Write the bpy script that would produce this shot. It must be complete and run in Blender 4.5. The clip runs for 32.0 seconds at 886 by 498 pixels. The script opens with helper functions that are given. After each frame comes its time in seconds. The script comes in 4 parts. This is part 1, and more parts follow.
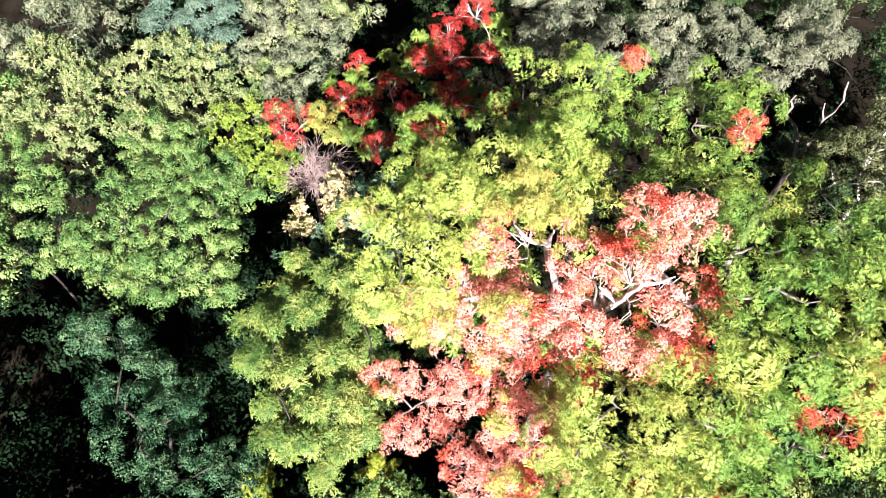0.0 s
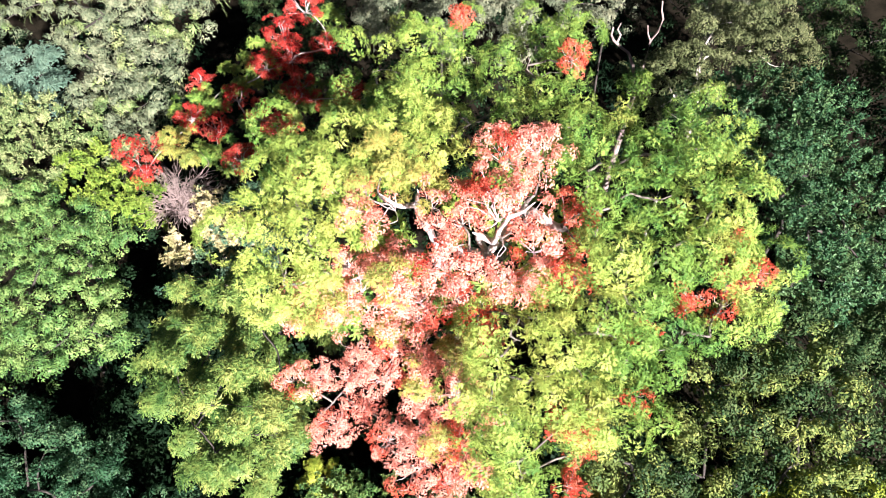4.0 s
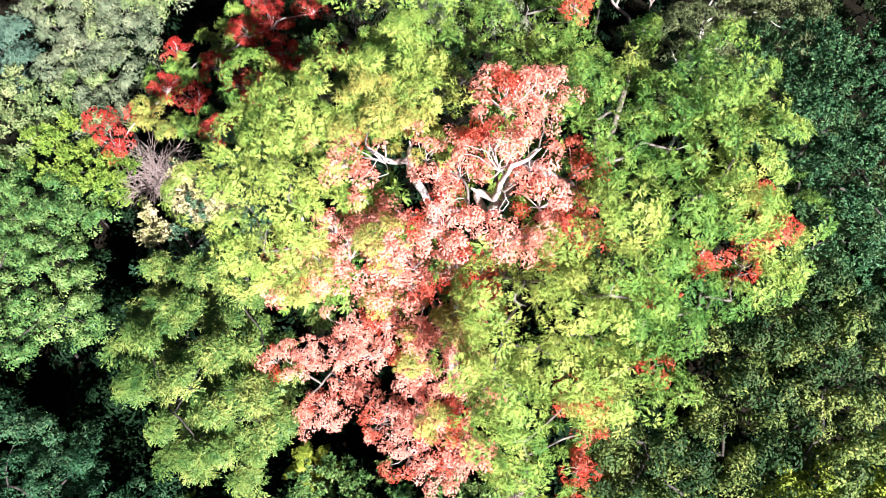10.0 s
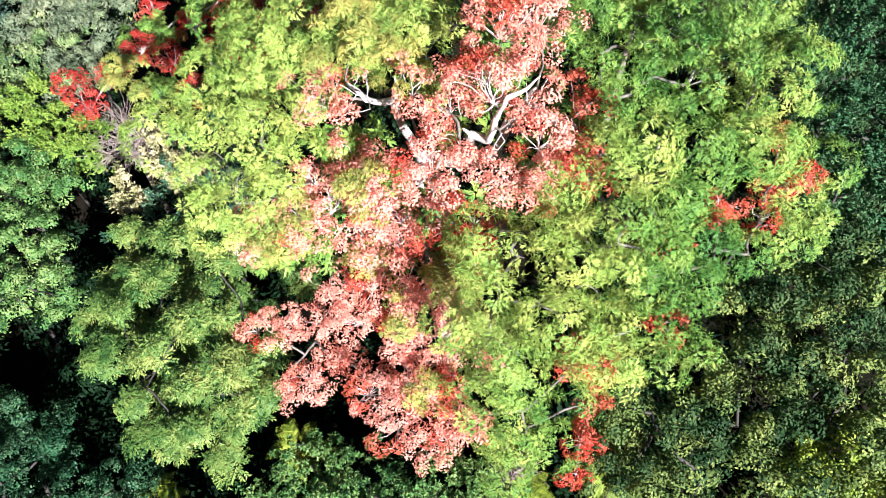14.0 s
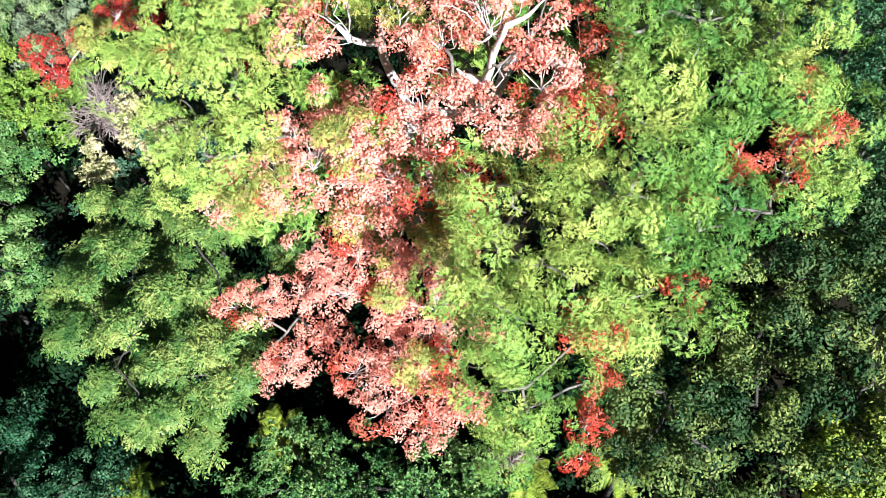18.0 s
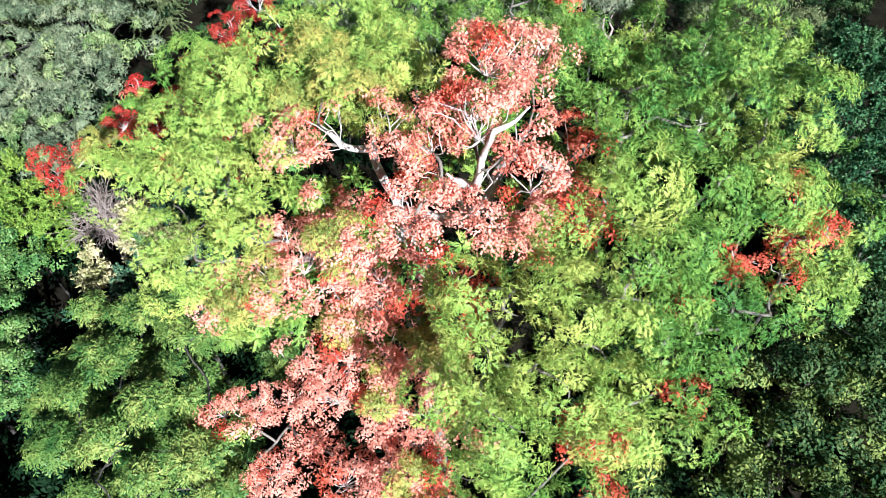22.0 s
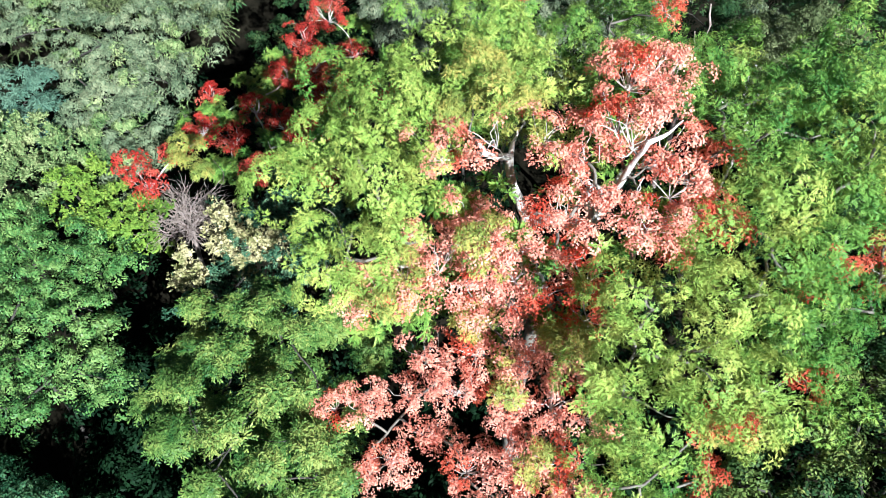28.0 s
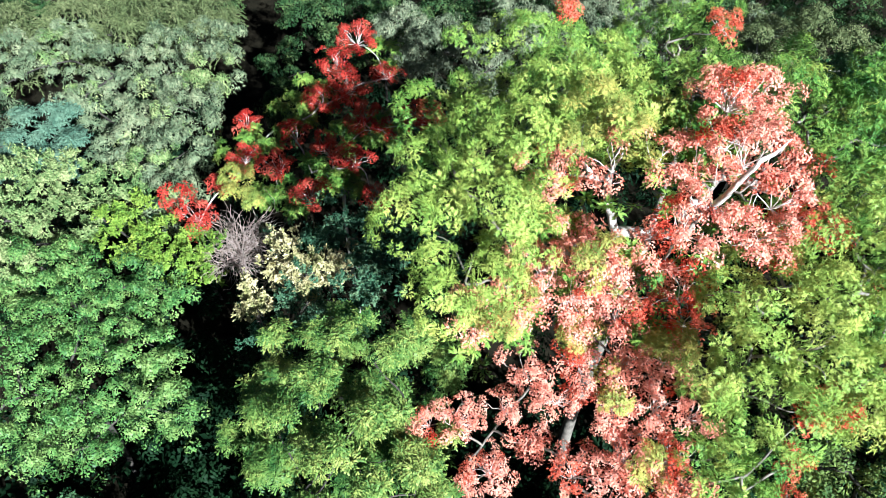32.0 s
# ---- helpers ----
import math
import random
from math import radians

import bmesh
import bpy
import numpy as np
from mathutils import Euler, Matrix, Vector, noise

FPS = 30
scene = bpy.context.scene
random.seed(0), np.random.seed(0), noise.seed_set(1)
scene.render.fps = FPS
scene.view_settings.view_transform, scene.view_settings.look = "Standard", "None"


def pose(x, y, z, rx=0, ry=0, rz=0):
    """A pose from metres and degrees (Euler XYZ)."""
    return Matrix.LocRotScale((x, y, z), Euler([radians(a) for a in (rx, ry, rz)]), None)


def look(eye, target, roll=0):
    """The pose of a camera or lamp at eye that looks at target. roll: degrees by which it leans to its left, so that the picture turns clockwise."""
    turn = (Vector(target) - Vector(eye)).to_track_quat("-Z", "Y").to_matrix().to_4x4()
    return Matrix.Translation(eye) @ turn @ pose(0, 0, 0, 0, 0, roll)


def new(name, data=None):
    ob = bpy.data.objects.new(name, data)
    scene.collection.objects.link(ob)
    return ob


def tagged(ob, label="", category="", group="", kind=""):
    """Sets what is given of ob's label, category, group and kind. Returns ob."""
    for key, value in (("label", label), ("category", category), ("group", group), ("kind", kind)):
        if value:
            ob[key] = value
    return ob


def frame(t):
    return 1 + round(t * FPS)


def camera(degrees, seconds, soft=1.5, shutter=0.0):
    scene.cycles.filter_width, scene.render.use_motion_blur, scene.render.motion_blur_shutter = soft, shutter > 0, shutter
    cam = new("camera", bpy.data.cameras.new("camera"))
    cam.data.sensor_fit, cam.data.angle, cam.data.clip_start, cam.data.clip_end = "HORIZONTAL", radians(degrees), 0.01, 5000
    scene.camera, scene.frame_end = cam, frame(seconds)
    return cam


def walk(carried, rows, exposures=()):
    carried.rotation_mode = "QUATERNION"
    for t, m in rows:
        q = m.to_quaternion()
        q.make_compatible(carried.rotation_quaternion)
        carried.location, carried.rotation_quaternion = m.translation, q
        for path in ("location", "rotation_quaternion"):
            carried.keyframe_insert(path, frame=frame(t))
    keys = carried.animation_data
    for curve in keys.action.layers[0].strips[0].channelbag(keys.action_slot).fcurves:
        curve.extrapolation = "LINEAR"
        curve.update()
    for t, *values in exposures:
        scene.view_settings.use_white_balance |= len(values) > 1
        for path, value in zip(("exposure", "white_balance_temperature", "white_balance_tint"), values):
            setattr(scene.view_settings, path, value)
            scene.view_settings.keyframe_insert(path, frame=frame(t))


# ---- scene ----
cam = camera(64.2, 32.0, soft=0.6)
PATH = [
    (0, (0.305, -0.538, 31.643), (0.276, 0.521, 29.947), -0.1),
    (0.5, (0.25, -0.517, 31.568), (0.269, 0.542, 29.872), -0.6),
    (1, (0.265, -0.547, 31.49), (0.377, 0.508, 29.794), -1.1),
    (1.5, (0.355, -0.676, 31.426), (0.523, 0.369, 29.729), -1.5),
    (2, (0.422, -0.862, 31.392), (0.613, 0.177, 29.694), -1.6),
    (2.5, (0.558, -1.056, 31.412), (0.768, -0.023, 29.713), -1.7),
    (3, (0.705, -1.186, 31.464), (0.928, -0.156, 29.764), -1.8),
    (3.5, (0.854, -1.256, 31.553), (1.083, -0.227, 29.854), -1.9),
    (5.5, (0.793, -1.192, 31.33), (1.038, -0.169, 29.629), -1.9),
    (6, (0.78, -1.137, 31.39), (1.024, -0.114, 29.69), -2.0),
    (6.5, (0.795, -1.141, 31.424), (1.04, -0.117, 29.723), -2.0),
    (7, (0.851, -1.199, 31.331), (1.096, -0.176, 29.63), -2.0),
    (7.5, (0.893, -1.297, 31.128), (1.138, -0.273, 29.427), -2.1),
    (8, (0.911, -1.347, 30.893), (1.157, -0.323, 29.193), -2.1),
    (8.5, (0.852, -1.318, 30.706), (1.101, -0.297, 29.004), -2.0),
    (9, (0.792, -1.216, 30.461), (1.045, -0.198, 28.759), -1.8),
    (9.5, (0.746, -1.115, 30.217), (1.001, -0.098, 28.514), -1.8),
    (10, (0.752, -1.132, 30.0), (1.008, -0.119, 28.295), -1.7),
    (10.5, (0.731, -1.21, 29.812), (0.99, -0.203, 28.104), -1.5),
    (11, (0.752, -1.268, 29.633), (1.011, -0.264, 27.923), -1.5),
    (11.5, (0.75, -1.332, 29.487), (1.008, -0.327, 27.777), -1.6),
    (12, (0.724, -1.359, 29.341), (0.986, -0.356, 27.63), -1.5),
    (12.5, (0.783, -1.273, 29.159), (1.041, -0.275, 27.446), -1.7),
    (13, (0.849, -1.192, 28.977), (1.104, -0.197, 27.261), -1.9),
    (13.5, (0.85, -1.155, 28.786), (1.108, -0.163, 27.069), -1.7),
    (14, (0.85, -1.152, 28.544), (1.109, -0.16, 26.827), -1.7),
    (14.5, (0.875, -1.076, 28.288), (1.139, -0.083, 26.572), -1.5),
    (16.5, (0.839, -1.265, 27.4), (1.113, -0.272, 25.686), -1.0),
    (17, (0.858, -1.242, 27.216), (1.134, -0.251, 25.501), -0.9),
    (17.5, (0.886, -1.193, 27.111), (1.158, -0.201, 25.395), -1.2),
    (18, (0.898, -1.135, 27.127), (1.168, -0.144, 25.411), -1.3),
    (18.5, (1.0, -1.169, 27.155), (1.271, -0.16, 25.45), -1.5),
    (19, (1.074, -1.187, 27.187), (1.353, -0.151, 25.499), -1.6),
    (19.5, (1.076, -1.195, 27.235), (1.365, -0.126, 25.57), -1.5),
    (20, (1.018, -1.157, 27.279), (1.317, -0.056, 25.636), -1.6),
    (20.5, (0.971, -1.119, 27.231), (1.279, 0.016, 25.614), -1.6),
    (21, (1.013, -1.091, 27.156), (1.326, 0.075, 25.561), -1.7),
    (21.5, (1.092, -1.061, 27.073), (1.412, 0.135, 25.503), -1.8),
    (22, (1.12, -1.112, 26.972), (1.448, 0.114, 25.426), -1.8),
    (22.5, (1.164, -1.227, 26.811), (1.492, 0.005, 25.27), -1.9),
    (23, (1.213, -1.334, 26.679), (1.539, -0.1, 25.14), -2.0),
    (23.5, (1.276, -1.414, 26.604), (1.602, -0.184, 25.061), -2.0),
    (24, (1.391, -1.443, 26.61), (1.714, -0.216, 25.064), -2.2),
    (24.5, (1.421, -1.485, 26.647), (1.741, -0.257, 25.101), -2.4),
    (25, (1.329, -1.511, 26.708), (1.649, -0.283, 25.161), -2.4),
    (25.5, (1.036, -1.485, 26.789), (1.361, -0.259, 25.242), -2.2),
    (27.5, (-0.96, -1.093, 27.399), (-0.595, 0.134, 25.863), -0.4),
    (28, (-1.491, -0.981, 27.638), (-1.122, 0.244, 26.101), -0.2),
    (28.5, (-2.064, -0.823, 27.839), (-1.69, 0.4, 26.301), 0.0),
    (29, (-2.481, -0.652, 27.991), (-2.105, 0.57, 26.453), 0.2),
    (29.5, (-2.807, -0.532, 28.156), (-2.43, 0.69, 26.618), 0.3),
    (30, (-3.11, -0.452, 28.262), (-2.726, 0.768, 26.724), 0.4),
    (30.5, (-3.378, -0.406, 28.309), (-2.983, 0.812, 26.772), 0.5),
    (31, (-3.621, -0.334, 28.363), (-3.207, 0.877, 26.826), 0.5),
    (31.5, (-3.888, -0.25, 28.374), (-3.444, 0.953, 26.839), 0.4),
    (32, (-4.16, -0.155, 28.362), (-3.676, 1.034, 26.828), 0.4),
]
walk(cam, [(t, look(eye, target, roll)) for t, eye, target, roll in PATH], exposures=((0.0, 2.22, 6110, 26), (6.0, 2.08, 5940, 20), (13.0, 1.82, 5610, 13), (20.0, 1.62, 5330, 5), (25.0, 1.52, 5280, 6), (28.0, 1.58, 5240, 0), (32.0, 1.8, 5240, 0)))

# ---- light ----
SUN_TO = Vector((0.17, -0.80, 0.54)).normalized()
SUN_ELEV = math.asin(SUN_TO.z)
SUN_ROT = math.atan2(SUN_TO.x, SUN_TO.y)
world = bpy.data.worlds.new("sky")
scene.world = world
world.use_nodes = True
wn = world.node_tree.nodes
sky = wn.new("ShaderNodeTexSky")
sky.sky_type = "NISHITA"
sky.sun_disc = False
sky.sun_elevation = SUN_ELEV
sky.sun_rotation = SUN_ROT
world.node_tree.links.new(sky.outputs[0], wn["Background"].inputs[0])
wn["Background"].inputs[1].default_value = 0.005
sun_data = bpy.data.lights.new("sun", "SUN")
sun_data.energy = 5.0
sun_data.angle = radians(0.5)
sun_data.color = (1.0, 0.95, 0.88)
sun = new("sun", sun_data)
sun.matrix_world = look(SUN_TO * 80, (0, 0, 0))

# ---- materials ----


def node_material(name):
    m = bpy.data.materials.new(name)
    m.use_nodes = True
    return m, m.node_tree.nodes, m.node_tree.links, m.node_tree.nodes["Principled BSDF"]


def math_node(n, l, op, a, b):
    q = n.new("ShaderNodeMath")
    q.operation = op
    for i, v in enumerate((a, b)):
        if isinstance(v, (int, float)):
            q.inputs[i].default_value = v
        else:
            l.new(v, q.inputs[i])
    return q.outputs[0]


def foliage(name, dark, mid, light, through_light=0.3, rough=0.5, patch=0.5, gloss=0.35):
    """Leaves or petals: colour varies leaf by leaf, spray by spray and in patches through the crown."""
    m, n, l, p = node_material(name)
    geo = n.new("ShaderNodeNewGeometry")
    info = n.new("ShaderNodeObjectInfo")
    noi = n.new("ShaderNodeTexNoise")
    noi.inputs["Scale"].default_value = patch
    noi.inputs["Detail"].default_value = 3.0
    l.new(geo.outputs["Position"], noi.inputs["Vector"])
    leaf = n.new("ShaderNodeAttribute")
    leaf.attribute_name = "tone"
    a = math_node(n, l, "MULTIPLY", leaf.outputs["Fac"], 0.55)
    b = math_node(n, l, "MULTIPLY", info.outputs["Random"], 0.16)
    c = math_node(n, l, "MULTIPLY_ADD", noi.outputs["Fac"], 1.1)
    c.node.inputs[2].default_value = -0.38
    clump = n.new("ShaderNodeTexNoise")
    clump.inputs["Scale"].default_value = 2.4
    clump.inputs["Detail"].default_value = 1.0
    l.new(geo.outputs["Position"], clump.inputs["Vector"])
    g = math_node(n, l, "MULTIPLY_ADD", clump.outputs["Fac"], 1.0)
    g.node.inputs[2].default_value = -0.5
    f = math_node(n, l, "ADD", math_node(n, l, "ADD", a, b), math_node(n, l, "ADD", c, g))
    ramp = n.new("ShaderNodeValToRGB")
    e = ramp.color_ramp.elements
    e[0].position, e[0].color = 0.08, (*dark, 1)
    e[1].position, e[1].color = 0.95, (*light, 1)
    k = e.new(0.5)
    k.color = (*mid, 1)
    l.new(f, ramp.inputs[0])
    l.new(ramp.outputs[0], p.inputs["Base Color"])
    p.inputs["Roughness"].default_value = rough
    p.inputs["Specular IOR Level"].default_value = gloss * 0.5
    tr = n.new("ShaderNodeBsdfTranslucent")
    l.new(ramp.outputs[0], tr.inputs["Color"])
    mix = n.new("ShaderNodeMixShader")
    mix.inputs[0].default_value = through_light * 0.3
    l.new(p.outputs[0], mix.inputs[1])
    l.new(tr.outputs[0], mix.inputs[2])
    l.new(mix.outputs[0], n["Material Output"].inputs["Surface"])
    return m


def bark(name, dark, light, scale=3.0):
    m, n, l, p = node_material(name)
    geo = n.new("ShaderNodeNewGeometry")
    big, fine = n.new("ShaderNodeTexNoise"), n.new("ShaderNodeTexNoise")
    for q, s in ((big, scale), (fine, scale * 9)):
        q.inputs["Scale"].default_value = s
        q.inputs["Detail"].default_value = 5.0
        l.new(geo.outputs["Position"], q.inputs["Vector"])
    ramp = n.new("ShaderNodeValToRGB")
    ramp.color_ramp.elements[0].position, ramp.color_ramp.elements[0].color = 0.35, (*dark, 1)
    ramp.color_ramp.elements[1].position, ramp.color_ramp.elements[1].color = 0.58, (*light, 1)
    l.new(math_node(n, l, "ADD", math_node(n, l, "MULTIPLY", big.outputs["Fac"], 0.6), math_node(n, l, "MULTIPLY", fine.outputs["Fac"], 0.4)), ramp.inputs[0])
    l.new(ramp.outputs[0], p.inputs["Base Color"])
    p.inputs["Roughness"].default_value = 0.85
    bump = n.new("ShaderNodeBump")
    bump.inputs["Strength"].default_value = 0.6
    bump.inputs["Distance"].default_value = 0.02
    l.new(fine.outputs["Fac"], bump.inputs["Height"])
    l.new(bump.outputs[0], p.inputs["Normal"])
    return m


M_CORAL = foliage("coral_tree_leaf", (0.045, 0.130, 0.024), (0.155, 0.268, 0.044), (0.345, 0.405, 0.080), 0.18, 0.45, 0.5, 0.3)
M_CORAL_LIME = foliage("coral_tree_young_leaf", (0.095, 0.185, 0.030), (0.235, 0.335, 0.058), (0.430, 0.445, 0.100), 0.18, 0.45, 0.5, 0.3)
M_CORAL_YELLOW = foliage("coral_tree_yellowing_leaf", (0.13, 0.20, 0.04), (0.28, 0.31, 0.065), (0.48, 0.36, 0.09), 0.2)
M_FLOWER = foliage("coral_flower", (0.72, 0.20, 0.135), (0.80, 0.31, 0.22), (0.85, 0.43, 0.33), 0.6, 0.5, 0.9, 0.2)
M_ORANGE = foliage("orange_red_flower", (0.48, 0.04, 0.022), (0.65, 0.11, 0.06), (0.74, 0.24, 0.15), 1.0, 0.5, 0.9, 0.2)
# Red lowered to stand in for the coral tree's shade on these petals.
M_SCARLET_SHADED = foliage("scarlet_flower_shade_dark", (0.30, 0.016, 0.012), (0.48, 0.045, 0.032), (0.62, 0.15, 0.10), 0.8, 0.5, 0.9, 0.2)
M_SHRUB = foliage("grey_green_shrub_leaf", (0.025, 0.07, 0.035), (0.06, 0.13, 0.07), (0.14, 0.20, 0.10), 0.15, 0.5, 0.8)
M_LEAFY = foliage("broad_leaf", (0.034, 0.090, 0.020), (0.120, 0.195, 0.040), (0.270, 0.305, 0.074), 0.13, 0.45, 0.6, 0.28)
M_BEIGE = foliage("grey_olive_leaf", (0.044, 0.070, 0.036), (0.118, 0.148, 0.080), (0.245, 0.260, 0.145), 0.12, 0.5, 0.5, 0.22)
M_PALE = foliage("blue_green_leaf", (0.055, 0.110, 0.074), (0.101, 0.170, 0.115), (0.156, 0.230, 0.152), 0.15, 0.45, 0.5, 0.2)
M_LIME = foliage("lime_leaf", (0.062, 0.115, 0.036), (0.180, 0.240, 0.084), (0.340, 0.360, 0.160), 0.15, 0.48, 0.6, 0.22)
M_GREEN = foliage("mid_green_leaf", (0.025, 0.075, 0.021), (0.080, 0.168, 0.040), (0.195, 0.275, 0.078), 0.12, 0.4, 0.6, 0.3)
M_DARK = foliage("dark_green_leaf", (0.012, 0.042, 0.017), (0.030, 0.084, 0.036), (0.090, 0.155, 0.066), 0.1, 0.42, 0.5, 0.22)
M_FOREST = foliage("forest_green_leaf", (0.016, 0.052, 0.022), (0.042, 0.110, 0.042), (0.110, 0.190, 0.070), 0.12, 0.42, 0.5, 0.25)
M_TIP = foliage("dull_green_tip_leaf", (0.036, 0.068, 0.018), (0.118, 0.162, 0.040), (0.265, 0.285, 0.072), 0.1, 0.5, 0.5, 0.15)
# Bark darkened so that trunks sink into the black of the gaps' shade.
M_SHADEBARK = bark("shade_dark_bark", (0.016, 0.013, 0.010), (0.06, 0.05, 0.04), 3.0)
# Dull olive leaf; on back and gap crowns its darkness stands in for shade.
M_DIM = foliage("dull_olive_and_shade_leaf", (0.013, 0.034, 0.012), (0.034, 0.068, 0.023), (0.095, 0.128, 0.043), 0.12, 0.5, 0.5, 0.1)
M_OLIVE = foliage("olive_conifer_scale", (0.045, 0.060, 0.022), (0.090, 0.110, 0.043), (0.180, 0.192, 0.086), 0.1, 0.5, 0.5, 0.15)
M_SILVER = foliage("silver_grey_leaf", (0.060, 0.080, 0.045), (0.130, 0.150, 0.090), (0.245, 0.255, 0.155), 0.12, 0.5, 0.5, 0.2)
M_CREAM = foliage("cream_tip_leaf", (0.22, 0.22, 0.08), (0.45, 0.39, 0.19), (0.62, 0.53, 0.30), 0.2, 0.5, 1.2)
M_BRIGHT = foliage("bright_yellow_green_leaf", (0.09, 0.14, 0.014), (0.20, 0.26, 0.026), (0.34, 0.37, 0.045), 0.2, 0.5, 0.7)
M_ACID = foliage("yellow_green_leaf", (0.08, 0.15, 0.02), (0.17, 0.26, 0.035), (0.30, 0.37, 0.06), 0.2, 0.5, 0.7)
# Near-black leaf: the deep shade of the gaps is put into its colour.
M_UNDER = foliage("undergrowth_leaf_shade_dark", (0.005, 0.014, 0.006), (0.011, 0.026, 0.010), (0.024, 0.040, 0.016), 0.08, 0.5, 0.4, 0.05)
M_PALEBARK = bark("pale_smooth_bark", (0.34, 0.28, 0.25), (0.70, 0.62, 0.57), 2.5)
M_BARK = bark("grey_brown_bark", (0.06, 0.05, 0.04), (0.20, 0.17, 0.14), 3.0)
M_DEADWOOD = bark("bleached_dead_wood", (0.16, 0.11, 0.095), (0.36, 0.28, 0.245), 5.0)
# Soil darkened below its own tone to stand in for shade under the crowns.
M_SOIL = bark("leaf_litter_soil_shade_dark", (0.006, 0.006, 0.004), (0.018, 0.015, 0.010), 1.2)

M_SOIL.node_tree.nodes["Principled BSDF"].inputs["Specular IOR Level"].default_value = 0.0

# ---- mesh helpers ----


def quad_mesh(name, verts, faces, material, smooth=False, tone=None, stalks=None):
    """A mesh of faces with one number of corners, three or four, and of three-cornered stalks."""
    me = bpy.data.meshes.new(name)
    sets = [faces] if stalks is None else [faces, stalks]
    corners = np.concatenate([np.full(len(q), q.shape[1]) for q in sets])
    nf = len(corners)
    me.vertices.add(len(verts))
    me.vertices.foreach_set("co", np.ascontiguousarray(verts, dtype=np.float32).ravel())
    me.loops.add(int(corners.sum()))
    me.loops.foreach_set("vertex_index", np.concatenate([q.ravel() for q in sets]).astype(np.int32))
    me.polygons.add(nf)
    me.polygons.foreach_set("loop_start", (np.cumsum(corners) - corners).astype(np.int32))
    me.update(calc_edges=True)
    if tone is not None:
        me.attributes.new("tone", "FLOAT", "FACE").data.foreach_set("value", np.ascontiguousarray(tone, dtype=np.float32))
    if smooth:
        me.polygons.foreach_set("use_smooth", np.ones(nf, dtype=bool))
    me.materials.append(material)
    return me


def part(name, mesh, parent, label=""):
    ob = new(name, mesh)
    ob.parent = parent
    return tagged(ob, label)


def joined(pieces):
    verts, faces, off = [], [], 0
    for v, f in pieces:
        verts.append(v)
        faces.append(f + off)
        off += len(v)
    return np.concatenate(verts), np.concatenate(faces)


def unit(a):
    return a / np.maximum(np.linalg.norm(a, axis=-1, keepdims=True), 1e-9)


def tube(path, r0, r1, sides=6):
    """A tapered limb along a path, closed to a blunt point at its end."""
    path = np.asarray(path, float)
    k = len(path)
    tang = unit(np.gradient(path, axis=0))
    ref = np.array((0.31, 0.87, 0.2)) if abs(tang[0][2]) > 0.7 else np.array((0.1, 0.2, 1.0))
    radii = r0 + (r1 - r0) * np.linspace(0, 1, k) ** 0.8
    rings = []
    for i in range(k):
        u = unit(np.cross(tang[i], ref))
        w = np.cross(tang[i], u)
        a = np.linspace(0, 2 * np.pi, sides, endpoint=False)
        rings.append(path[i] + radii[i] * (np.cos(a)[:, None] * u + np.sin(a)[:, None] * w))
    rings.append(path[-1] + (rings[-1] - path[-1]) * 0.1 + tang[-1] * r1)
    verts = np.concatenate(rings)
    i, j = np.meshgrid(np.arange(k), np.arange(sides), indexing="ij")
    i, j = i.ravel(), j.ravel()
    jn = (j + 1) % sides
    return verts, np.stack((i * sides + j, i * sides + jn, (i + 1) * sides + jn, (i + 1) * sides + j), 1)


def limb(a, b, rng, bend=0.12, rise=0.0, n=7):
    """A crooked path from a to b."""
    a, b = np.asarray(a, float), np.asarray(b, float)
    s = np.linspace(0, 1, n)[:, None]
    length = np.linalg.norm(b - a)
    p = a + (b - a) * s
    for wave in (1, 2, 3):
        p += np.sin(s * np.pi * wave) * rng.normal(0, bend * length / wave ** 1.3, 3) * 0.5
    p[:, 2] += (np.sin(s * np.pi) * rise * length)[:, 0]
    return p


def leaf_flakes(base, d, side, length, width):
    """Narrow pointed leaflets, each a blade that tapers from its shoulder to its tip."""
    n = len(base)
    length, width = (np.broadcast_to(np.asarray(q, float), (n,))[:, None] for q in (length, width))
    v = np.stack((base + side * width * 0.5, base - side * width * 0.5, base + d * length), 1).reshape(-1, 3)
    return v, np.arange(n * 3).reshape(-1, 3)


def leaf_blades(base, d, side, length, width, droop=0.14):
    """Oval leaves: narrow at the stalk, widest before the middle, with a tip that hangs."""
    n = len(base)
    length, width = (np.broadcast_to(np.asarray(q, float), (n,))[:, None] for q in (length, width))
    waist = base + d * length * 0.45
    tip = base + d * length - np.array((0, 0, 1.0)) * length * droop
    v = np.stack((base, waist + side * width * 0.5, tip, waist - side * width * 0.5), 1).reshape(-1, 3)
    return v, np.arange(n * 4).reshape(-1, 4)


def sphere_dirs(rng, n, low=-0.3):
    z = rng.uniform(low, 1, n)
    a = rng.uniform(0, 2 * np.pi, n)
    r = np.sqrt(1 - z * z)
    return np.stack((r * np.cos(a), r * np.sin(a), z), 1)


def sides_of(d, rng, flat=0.5):
    up = np.array((0, 0, 1.0)) + rng.normal(0, flat, d.shape)
    return unit(np.cross(d, up))


